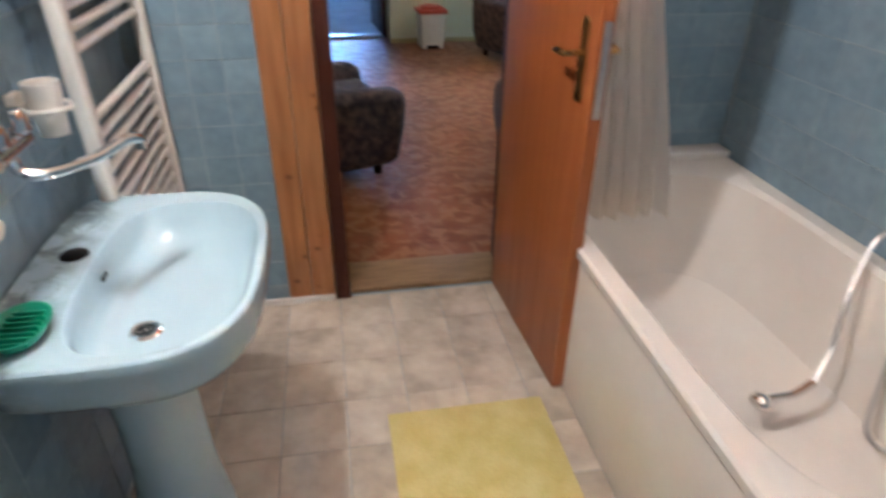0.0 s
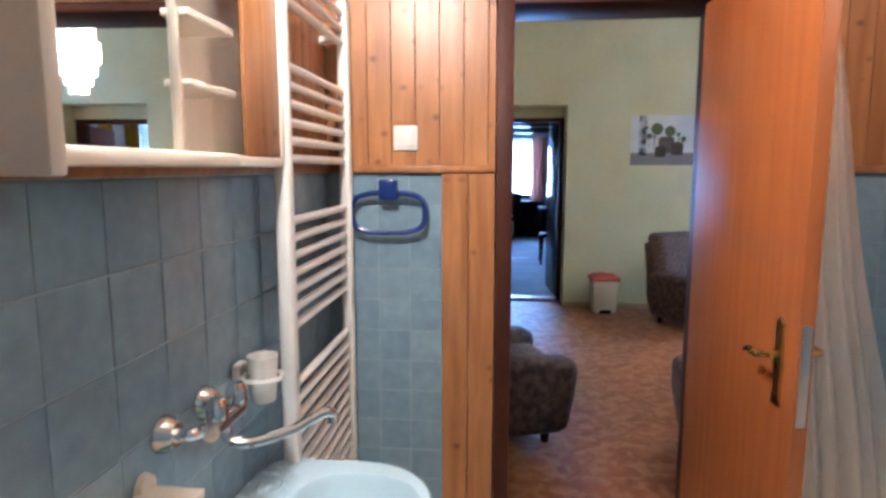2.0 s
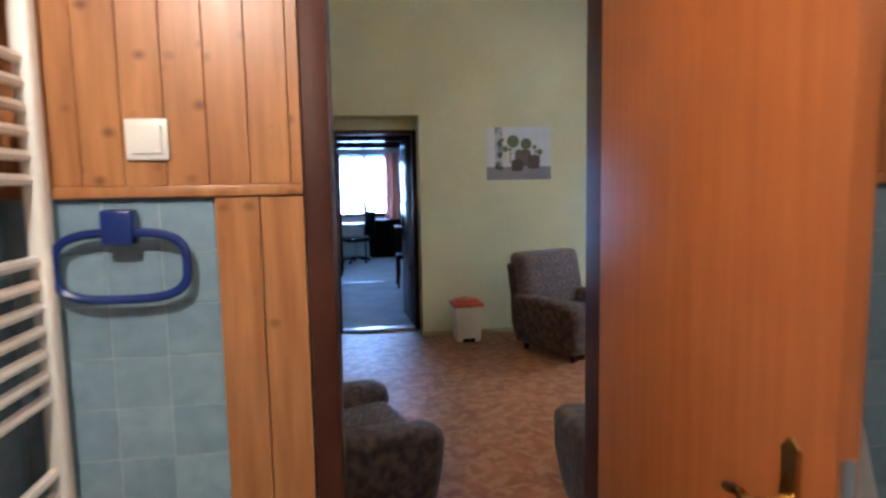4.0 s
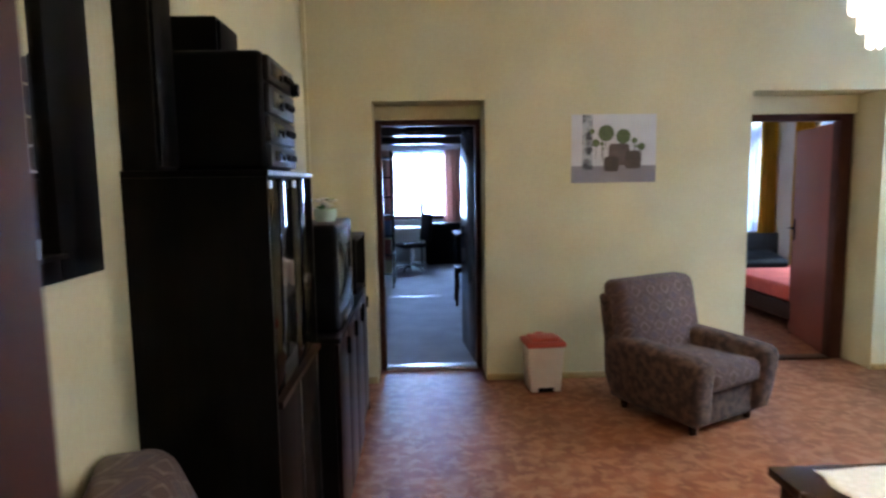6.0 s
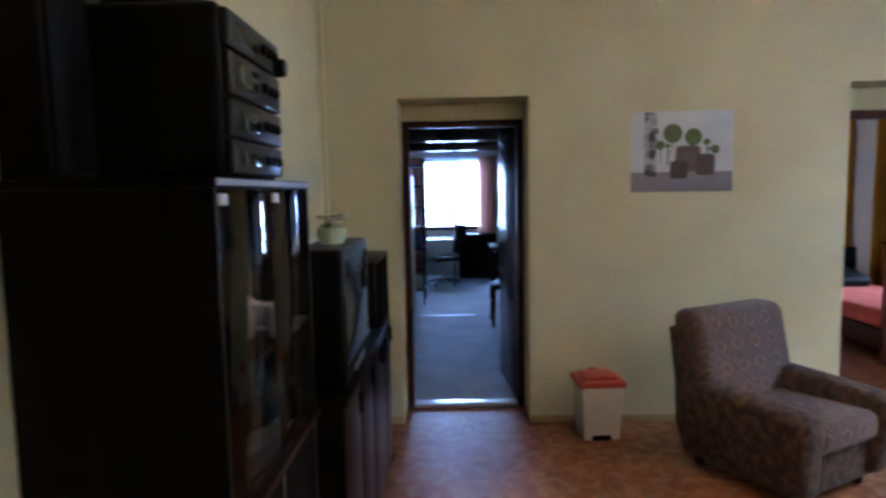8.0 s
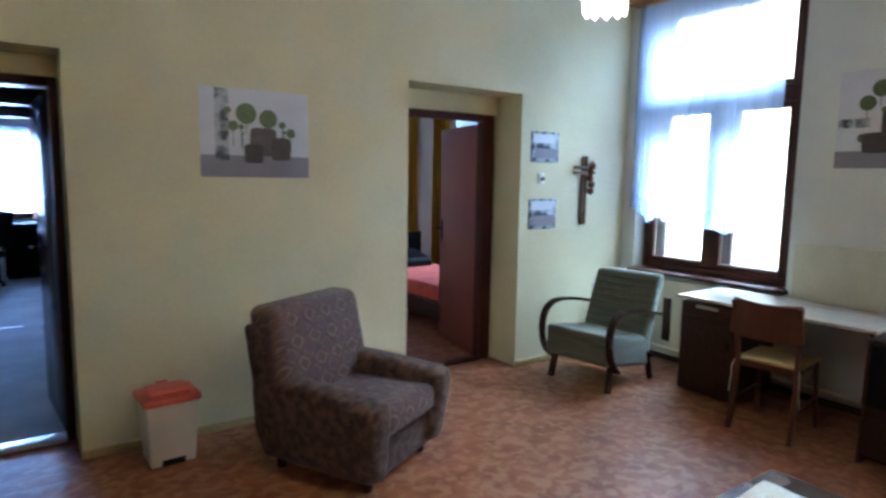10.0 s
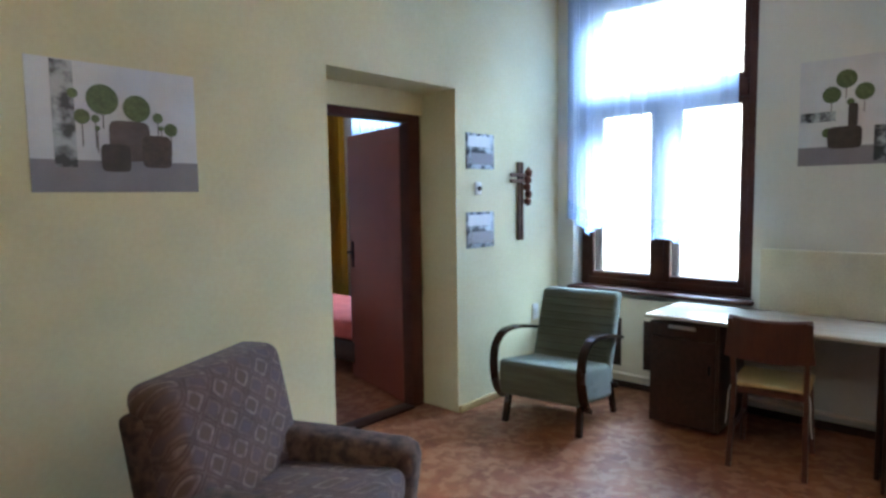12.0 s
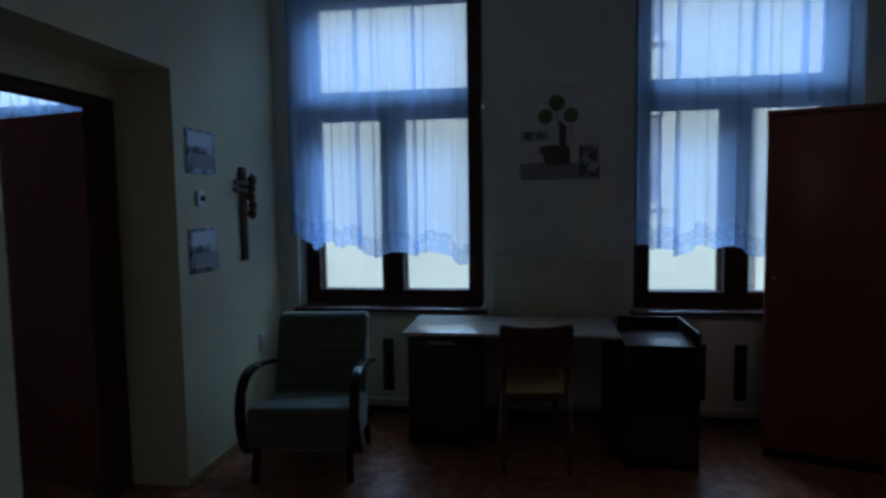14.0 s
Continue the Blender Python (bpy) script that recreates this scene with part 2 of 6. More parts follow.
ENAMEL = mat("white_enamel", (0.74, 0.69, 0.64), (0.80, 0.76, 0.71), scale=2, rough=0.16, bump=0.01, mottled=0.08)
WHITE = mat("white_plastic", (0.70, 0.67, 0.62), (0.78, 0.75, 0.70), scale=6, rough=0.35, bump=0.02, mottled=0.08)
CREAM = mat("cream_lacquer", (0.76, 0.68, 0.57), (0.82, 0.75, 0.64), scale=4, rough=0.4, bump=0.03, mottled=0.1)
CHROME = plain("chrome", (0.8, 0.8, 0.8), 0.1, 1.0)
BRASS = plain("worn_brass", (0.45, 0.31, 0.13), 0.28, 1.0)
STEEL = plain("dull_steel", (0.55, 0.55, 0.55), 0.35, 1.0)
ALU = plain("bright_aluminium", (0.85, 0.87, 0.9), 0.3, 1.0)
BLUE = plain("dark_blue_plastic", (0.012, 0.03, 0.16), 0.22)
GREENP = plain("green_plastic", (0.02, 0.33, 0.20), 0.35)
REDP = plain("coral_red_plastic", (0.62, 0.10, 0.065), 0.4)
BLACK = mat("black_stained_wood", (0.003, 0.0024, 0.0022), (0.006, 0.0045, 0.004), scale=4, rough=0.45, stretch=(6, 6, 0.7), fine=20, bump=0.04, mottled=0.2)
BLACKP = mat("black_plastic", (0.005, 0.005, 0.0055), (0.009, 0.009, 0.010), scale=6, rough=0.45, bump=0.05)
BROWNWOOD = mat("dark_brown_wood", (0.038, 0.017, 0.012), (0.056, 0.025, 0.017), scale=4, rough=0.35, stretch=(1, 8, 8), fine=20, bump=0.04, mottled=0.25)
DESKTOP = mat("pale_beech_laminate", (0.50, 0.42, 0.33), (0.58, 0.50, 0.40), scale=3, rough=0.22, stretch=(8, 1, 8), fine=20, bump=0.02, mottled=0.2)
CHAIRWOOD = mat("reddish_chair_wood", (0.068, 0.021, 0.011), (0.095, 0.030, 0.016), scale=4, rough=0.35, stretch=(8, 8, 1), fine=20, bump=0.04, mottled=0.25)
YELLOWSEAT = mat("worn_yellow_seat_lacquer", (0.42, 0.27, 0.09), (0.52, 0.36, 0.14), scale=6, rough=0.35, bump=0.05, mottled=0.25)
BENTWOOD = mat("dark_bent_beech", (0.028, 0.012, 0.008), (0.045, 0.020, 0.012), scale=5, rough=0.25, bump=0.02)
GREENFAB = mat("grey_green_woven_fabric", (0.095, 0.10, 0.068), (0.145, 0.15, 0.105), scale=3, rough=0.95, stretch=(1, 1, 10), fine=120, bump=0.4, mottled=0.35, sheen=0.2)
GREENDARK = mat("dark_green_stitching", (0.045, 0.05, 0.03), (0.07, 0.075, 0.045), rough=0.95)
MAUVE = upholstery("mauve_brown_patterned_fabric", (0.080, 0.040, 0.036), (0.245, 0.172, 0.142), 0.145)
BROWNFAB = mat("brown_patterned_fabric", (0.040, 0.019, 0.013), (0.115, 0.063, 0.044), scale=20, rough=0.95, fine=200, bump=0.35, mottled=0.45, sheen=0.06, lo=0.40, hi=0.64)
MAT = mat("yellow_bath_mat_weave", (0.60, 0.50, 0.17), (0.68, 0.59, 0.25), scale=12, rough=0.5, fine=140, bump=0.5, mottled=0.3)
CURTAIN = sheer("translucent_shower_curtain", (0.95, 0.90, 0.84), 0.93, 0.02, 20)
LACE = sheer("blue_white_lace_curtain", (0.59, 0.71, 0.98), 0.48, 0.015, 45)
HEMLACE = sheer("embroidered_lace_border", (0.54, 0.70, 1.0), 0.30, 0.30, 26)
GOLD = sheer("gold_yellow_drape", (0.72, 0.45, 0.07), 0.94)
SALMON = sheer("salmon_drape", (0.62, 0.40, 0.34), 0.9)
REDCOVER = mat("coral_red_bed_cover", (0.52, 0.085, 0.065), (0.62, 0.12, 0.09), scale=6, rough=0.85, fine=80, bump=0.2)
CARPET = mat("grey_carpet", (0.30, 0.295, 0.29), (0.40, 0.39, 0.385), scale=2.5, rough=0.75, fine=160, bump=0.3, mottled=0.25)
DARKCEIL = mat("dark_glossy_ceiling_boards", (0.018, 0.009, 0.007), (0.03, 0.015, 0.011), scale=3, rough=0.16, stretch=(1, 8, 1), fine=20, bump=0.02)
for m in (BLACK, BLACKP, BENTWOOD, BROWNWOOD, FRAMEBROWN):
    m.node_tree.nodes["Principled BSDF"].inputs["Specular IOR Level"].default_value = 0.22 if m in (BENTWOOD, BROWNWOOD, FRAMEBROWN) else 0.1
PANE = glass("window_glass")
MIRROR = plain("mirror_silver", (0.88, 0.90, 0.90), 0.02, 1.0)
MIRROR.node_tree.nodes["Principled BSDF"].inputs["Roughness"].default_value = 0.01
for lk in list(MIRROR.node_tree.nodes["Principled BSDF"].inputs["Roughness"].links) + list(MIRROR.node_tree.nodes["Principled BSDF"].inputs["Normal"].links):
    MIRROR.node_tree.links.remove(lk)
SMOKED = glass("smoked_cabinet_glass", (0.92, 0.90, 0.88))
SMOKED.node_tree.nodes["Principled BSDF"].inputs["IOR"].default_value = 1.34
DARKDOOR = mat("near_black_brown_gloss", (0.013, 0.0055, 0.005), (0.022, 0.010, 0.008), scale=4, rough=0.3, stretch=(1, 8, 1), fine=20, bump=0.03, mottled=0.2)
DARKDOOR.node_tree.nodes["Principled BSDF"].inputs["Specular IOR Level"].default_value = 0.15
CRYSTAL = glow("lit_frosted_crystal", (1.0, 0.93, 0.82), 0.85)
WARMBULB = glow("warm_bulb_glass", (1.0, 0.9, 0.8), 1.4)
SCREEN = plain("grey_picture_tube", (0.045, 0.055, 0.055), 0.1)
FACADE = mat("cream_facade_render", (0.60, 0.68, 0.575), (0.68, 0.76, 0.65), scale=0.6, rough=0.9, fine=12, mottled=0.1)
# Pale mottled colour paints the sky's reflection onto the far panes.
FARPANE = mat("far_pane_painted_sky_reflection", (0.20, 0.24, 0.29), (0.32, 0.37, 0.42), scale=0.8, rough=0.2, bump=0)
STONE = mat("pale_facade_trim", (0.70, 0.69, 0.64), (0.78, 0.77, 0.72), scale=1, rough=0.9, fine=12)
ASPHALT = mat("grey_asphalt", (0.045, 0.045, 0.045), (0.065, 0.065, 0.065), scale=2, rough=0.9, fine=60, bump=0.3)
PAPER = plain("pale_poster_paper", (0.62, 0.61, 0.63), 0.45)
PAPERGREY = plain("grey_poster_print", (0.23, 0.21, 0.23), 0.45)
PRINTGREEN = mat("green_poster_print", (0.070, 0.100, 0.032), (0.115, 0.155, 0.055), scale=60, rough=0.45)
PRINTBROWN = mat("brown_poster_print", (0.055, 0.038, 0.03), (0.09, 0.062, 0.05), scale=40, rough=0.45)
PRINTPOT = mat("mid_brown_poster_print", (0.085, 0.058, 0.05), (0.13, 0.092, 0.08), scale=16, rough=0.45)
PRINTDEEP = mat("deep_brown_poster_print", (0.04, 0.026, 0.022), (0.065, 0.043, 0.036), scale=16, rough=0.45)
PRINTDARK = mat("dark_photo_print", (0.03, 0.032, 0.04), (0.42, 0.44, 0.48), scale=13, rough=0.35, bump=0, lo=0.42, hi=0.58)
CROSSWOOD = mat("split_brown_wood", (0.075, 0.035, 0.02), (0.20, 0.11, 0.06), scale=14, rough=0.7, fine=60, bump=0.3)


def lino(name):
    """Orange-brown sheet flooring with a mottled, swirling print."""
    m = mat(name, (0.29, 0.092, 0.037), (0.205, 0.062, 0.025), scale=5, rough=0.42, fine=30, bump=0.03, mottled=0.12, lo=0.40, hi=0.60)
    n, l = m.node_tree.nodes, m.node_tree.links
    b = n["Principled BSDF"]
    w, r, mix = n.new("ShaderNodeTexNoise"), n.new("ShaderNodeValToRGB"), n.new("ShaderNodeMix")
    w.inputs["Scale"].default_value, w.inputs["Distortion"].default_value, w.inputs["Detail"].default_value = 13, 0.5, 3
    l.new(n["Texture Coordinate"].outputs["Object"], w.inputs["Vector"])
    e = r.color_ramp.elements
    e[0].position, e[1].position = 0.45, 0.60
    e[0].color, e[1].color = (0, 0, 0, 1), (0.8, 0.8, 0.8, 1)
    l.new(w.outputs[0], r.inputs[0])
    mix.data_type = "RGBA"
    l.new(r.outputs[0], mix.inputs["Factor"])
    l.new(b.inputs["Base Color"].links[0].from_socket, mix.inputs["A"])
    mix.inputs["B"].default_value = (0.38, 0.178, 0.098, 1)
    l.new(mix.outputs["Result"], b.inputs["Base Color"])
    return m


LINO = lino("orange_brown_mottled_lino")
LINO.node_tree.nodes["Principled BSDF"].inputs["Specular IOR Level"].default_value = 0.32


# ---- mesh tools ----
def bx(bm, lo, hi, bev=0.0, seg=2, m=None):
    """A box between two corners, with rounded edges."""
    r = bmesh.ops.create_cube(bm, size=1)
    vs = r["verts"]
    c = [(a + b) / 2 for a, b in zip(lo, hi)]
    d = [abs(b - a) for a, b in zip(lo, hi)]
    for v in vs:
        v.co = Vector((c[0] + v.co.x * d[0], c[1] + v.co.y * d[1], c[2] + v.co.z * d[2]))
    if bev:
        es = list({e for v in vs for e in v.link_edges})
        out = bmesh.ops.bevel(bm, geom=es, offset=min(bev, min(d) * 0.49), segments=seg, profile=0.5, affect="EDGES")
        vs = list({v for f in out["faces"] for v in f.verts} | {v for v in vs if v.is_valid})
    if m is not None:
        bmesh.ops.transform(bm, matrix=m, verts=vs)
    return vs


def sweep(bm, pts, section, up=(0, 0, 1), caps=True):
    """A section of (across, up) points drawn along a line of points."""
    pts = [Vector(p) for p in pts]
    rings, up0 = [], Vector(up)
    for i, p in enumerate(pts):
        d = (pts[min(i + 1, len(pts) - 1)] - pts[max(i - 1, 0)]).normalized()
        side = d.cross(up0)
        if side.length < 1e-4:
            side = d.cross(Vector((1, 0, 0)))
        side.normalize()
        u = side.cross(d).normalized()
        up0 = u
        rings.append([bm.verts.new(p + side * a + u * b) for a, b in section])
    k = len(section)
    for a, b in zip(rings, rings[1:]):
        for i in range(k):
            bm.faces.new((a[i], a[(i + 1) % k], b[(i + 1) % k], b[i]))
    if caps:
        bm.faces.new(rings[0][::-1])
        bm.faces.new(rings[-1])


def circle(r, k=10):
    return [(r * math.cos(2 * math.pi * i / k), r * math.sin(2 * math.pi * i / k)) for i in range(k)]


def tube(bm, pts, r, k=10):
    sweep(bm, pts, circle(r, k), (0.013, 0.021, 1))


def curve(pts, n=8):
    """A smooth line through the points."""
    p = [Vector(q) for q in pts]
    p = [2 * p[0] - p[1]] + p + [2 * p[-1] - p[-2]]
    out = []
    for i in range(1, len(p) - 2):
        for j in range(n):
            t = j / n
            a, b, c, d = p[i - 1], p[i], p[i + 1], p[i + 2]
            out.append(0.5 * ((2 * b) + (c - a) * t + (2 * a - 5 * b + 4 * c - d) * t * t + (3 * b - a - 3 * c + d) * t ** 3))
    return out + [p[-2]]


def lathe(bm, prof, k=24, at=(0, 0, 0), sx=1.0, sy=1.0):
    """A profile of (radius, height) turned round z."""
    rings = []
    for r, z in prof:
        if r < 1e-5:
            rings.append([bm.verts.new((at[0], at[1], at[2] + z))])
        else:
            rings.append([bm.verts.new((at[0] + sx * r * math.cos(2 * math.pi * i / k), at[1] + sy * r * math.sin(2 * math.pi * i / k), at[2] + z)) for i in range(k)])
    for a, b in zip(rings, rings[1:]):
        for i in range(k):
            j = (i + 1) % k
            if len(a) == 1 and len(b) > 1:
                bm.faces.new((a[0], b[j], b[i]))
            elif len(b) == 1 and len(a) > 1:
                bm.faces.new((a[i], a[j], b[0]))
            elif len(a) > 1:
                bm.faces.new((a[i], a[j], b[j], b[i]))


def prism(bm, outline, lo, hi, axis="x", bev=0.0, seg=3):
    """An outline pushed through from lo to hi along an axis."""
    def at(p, h):
        return {"x": (h, p[0], p[1]), "y": (p[0], h, p[1]), "z": (p[0], p[1], h)}[axis]
    a, b = [bm.verts.new(at(p, lo)) for p in outline], [bm.verts.new(at(p, hi)) for p in outline]
    k = len(outline)
    fs = [bm.faces.new(a), bm.faces.new(b[::-1])]
    for i in range(k):
        fs.append(bm.faces.new((a[i], b[i], b[(i + 1) % k], a[(i + 1) % k])))
    bmesh.ops.recalc_face_normals(bm, faces=fs)
    if bev:
        es = [e for f in fs[:2] for e in f.edges]
        bmesh.ops.bevel(bm, geom=es, offset=bev, segments=seg, profile=0.5, affect="EDGES")


def link(name, bm, material, parent=None, label="", soft=35):
    me = bpy.data.meshes.new(name)
    bmesh.ops.recalc_face_normals(bm, faces=bm.faces)
    bm.to_mesh(me)
    bm.free()
    me.materials.append(material)
    for p in me.polygons:
        p.use_smooth = True
    me.set_sharp_from_angle(angle=radians(soft))
    ob = new(name, me)
    if parent is not None:
        ob.parent = parent
    if label:
        ob["label"] = label
    return ob


def part(name, bm, material, parent, label=""):
    return link(name, bm, material, parent, label)


def boxpart(name, lo, hi, material, parent, label="", bev=0.004, seg=2, m=None):
    bm = bmesh.new()
    bx(bm, lo, hi, bev, seg, m)
    return part(name, bm, material, parent, label)


def tubepart(name, pts, r, material, parent, label="", k=10):
    bm = bmesh.new()
    tube(bm, pts, r, k)
    return part(name, bm, material, parent, label)


def thing(name, m, label, category, group="", kind=""):
    ob = new(name)
    ob.empty_display_size = 0.1
    ob.matrix_world = m
    return tagged(ob, label, category, group, kind)


def structure(name, boxes, material, label, category, bev=0.0):
    bm = bmesh.new()
    for lo, hi in boxes:
        bx(bm, lo, hi, bev)
    return tagged(link(name, bm, material), label, category, "", "structure")


def pierced(lo, hi, axis, holes):
    """Boxes of a wall along an axis, with holes (from, to, bottom, top) through it."""
    i = "xy".index(axis)
    out, at = [], lo[i]
    for a, b, z0, z1 in sorted(holes):
        for u, v, p, q in ((at, a, lo[2], hi[2]), (a, b, lo[2], z0), (a, b, z1, hi[2])):
            if v - u > 1e-4 and q - p > 1e-4:
                l2, h2 = list(lo), list(hi)
                l2[i], h2[i], l2[2], h2[2] = u, v, p, q
                out.append((l2, h2))
        at = b
    l2, h2 = list(lo), list(hi)
    l2[i], h2[i] = at, hi[i]
    out.append((l2, h2))
    return out


# ---- the large structure ----
S0, S1, N0, N1, W0, E0, E1, TOP = 2.122, 2.34, 6.83, 7.25, -0.50, 5.32, 5.72, 3.4
structure("floor_living_room", [((-0.9, 2.23, -0.15), (5.72, 7.19, 0.0)), ((2.35, 7.19, -0.15), (5.72, 12.5, 0.0))], LINO, "orange-brown mottled lino floor, slightly shiny and worn", "floor")
structure("floor_study", [((-1.7, 7.19, -0.15), (2.25, 14.3, 0.005))], CARPET, "grey short-pile carpet running to the study window", "floor")
structure("floor_bathroom_base", [((-0.6, -0.95, -0.15), (1.9, 2.23, -0.004))], GROUT, "grey mortar bed under the bathroom floor tiles", "floor")
structure("ceiling_living_room", [((-0.9, 2.12, TOP), (5.72, 7.25, TOP + 0.15)), ((2.25, 7.25, TOP), (5.72, 12.5, TOP + 0.15))], CEIL, "plain white painted ceiling", "ceiling")
structure("ceiling_bathroom", [((-0.6, -0.95, 2.5), (1.9, 2.12, 2.6))], DULLCREAM, "unseen bathroom ceiling, toned dull cream to cut bounced light", "ceiling")
bm = bmesh.new()
bx(bm, (-1.7, 7.25, 2.34), (2.25, 14.3, 2.5))
for y in (8.7, 10.4, 12.2):
    bx(bm, (-1.7, y, 2.21), (2.25, y + 0.20, 2.35), 0.01)
tagged(link("ceiling_study", bm, DARKCEIL), "dark glossy boarded ceiling with cross beams", "ceiling", "", "structure")
structure("wall_north", pierced((-1.7, N0, 0), (E0, N1, TOP), "x", [(0.0, 0.865, 0, 2.2), (2.95, 4.02, 0, 2.25)]), YELLOW, "pale yellow painted plaster wall with two deep doorways", "wall")
structure("wall_west", [((-0.9, S1, 0), (W0, N0, TOP))], YELLOW, "pale yellow painted plaster wall", "wall")
structure("wall_south", pierced((-0.9, S0, 0), (E1, S1, TOP), "x", [(0.15, 0.90, 0, 2.075)]), YELLOW, "pale yellow painted wall with the bathroom doorway", "wall")
structure("wall_east", pierced((E0, S1, 0), (E1, 12.5, TOP), "y", [(2.88, 4.28, 0.78, 3.1), (5.30, 6.68, 0.78, 3.1), (8.2, 9.5, 0.78, 3.1), (10.7, 11.8, 0.78, 3.1)]), WHITEWALL, "off-white painted outer wall with tall window openings", "wall")
structure("wall_bathroom_west", [((-0.62, -0.95, 0), (-0.43, S0, 2.5))], GROUT, "bathroom side wall behind tiles and pine boards", "wall")
structure("wall_bathroom_east", [((1.71, -0.95, 0), (1.9, S0, 2.5))], GROUT, "bathroom side wall behind blue tiles", "wall")
# End wall out of view; tile colour assumed so that less light bounces.
structure("wall_bathroom_south", [((-0.43, -0.95, 0), (1.71, -0.8, 2.5))], TILE, "unseen bathroom end wall, tile-coloured to cut bounced light", "wall")
structure("wall_study_west", [((-1.9, 7.25, 0), (-1.7, 14.3, 2.5))], WHITEWALL, "plain white study side wall", "wall")
structure("wall_partition", [((2.25, 7.25, 0), (2.35, 14.3, TOP))], PINKWALL, "pale pink painted partition wall", "wall")
structure("wall_study_north", pierced((-1.9, 14.3, 0), (2.35, 14.6, 2.5), "x", [(-0.22, 1.0, 0.85, 2.2)]), WHITEWALL, "plain white study end wall with a wide window", "wall")
structure("wall_bedroom_north", [((2.35, 12.5, 0), (E1, 12.7, TOP))], PINKWALL, "pale pink painted bedroom end wall", "wall")
structure("ground", [((-150, -150, -4.2), (200, 200, -4.0))], ASPHALT, "grey asphalt street far below the windows", "ground")
structure("lintel_study_door", [((0.0, 7.14, 2.09), (0.865, N1, 2.2))], YELLOW, "pale yellow plaster strip above the study door frame", "wall")
structure("lintel_bedroom_door", [((2.95, 7.14, 2.10), (4.02, N1, 2.25))], YELLOW, "pale yellow plaster strip above the bedroom door frame", "wall")
bm = bmesh.new()
bx(bm, (W0, N0 - 0.02, 0.0), (-0.005, N0, 0.05), 0.004)
bx(bm, (0.87, N0 - 0.02, 0.0), (2.945, N0, 0.05), 0.004)
bx(bm, (4.025, N0 - 0.02, 0.0), (E0, N0, 0.05), 0.004)
tagged(link("baseboard_north", bm, mat("ochre_skirting_paint", (0.42, 0.30, 0.13), (0.50, 0.37, 0.18), rough=0.5)), "low ochre painted skirting strip", "baseboard", "", "structure")
bm = bmesh.new()
bx(bm, (E0 - 0.02, S1, 0.0), (E0, N0 - 0.022, 0.05), 0.004)
tagged(link("baseboard_east", bm, BROWNWOOD), "low dark brown skirting strip under the windows", "baseboard", "", "structure")


def door_frame(name, x0, x1, y0, y1, top, wide, label, material, hinge=0.0, head=0.0):
    bm = bmesh.new()
    bx(bm, (x0, y0, 0), (x0 + wide, y1, top), 0.004)
    hinge, head = hinge or wide, head or wide
    bx(bm, (x1 - hinge, y0, 0), (x1, y1, top), 0.004)
    bx(bm, (x0 + wide, y0, top - head), (x1 - hinge, y1, top), 0.004)
    return tagged(link(name, bm, material), label, "door frame", "", "structure")


door_frame("trim_study_door", 0.002, 0.863, 7.15, 7.248, 2.088, 0.045, "dark brown gloss-painted door frame set deep in the wall", FRAMEBROWN)
door_frame("trim_bedroom_door", 2.952, 4.0, 7.15, 7.248, 2.098, 0.055, "dark brown gloss-painted door frame set deep in the wall", FRAMEBROWN, 0.11)
door_frame("trim_bathroom_door", 0.152, 0.898, 2.10, 2.345, 2.073, 0.055, "dark brown gloss-painted bathroom door frame", FRAMEBROWN, 0.045, 0.03)
structure("threshold_bathroom", [((0.21, 2.13, -0.002), (0.85, 2.34, 0.022))], mat("worn_oak_sill", (0.22, 0.13, 0.065), (0.31, 0.19, 0.10), scale=8, rough=0.5, stretch=(1, 8, 8)), "worn pale oak door sill", "threshold", 0.004)
structure("threshold_study", [((0.05, 7.13, 0.0), (0.815, 7.25, 0.022))], ALU, "bright aluminium threshold strip", "threshold", 0.004)
structure("threshold_bedroom", [((3.01, 7.13, 0.0), (3.885, 7.25, 0.018))], BROWNWOOD, "dark brown worn door sill", "threshold", 0.004)


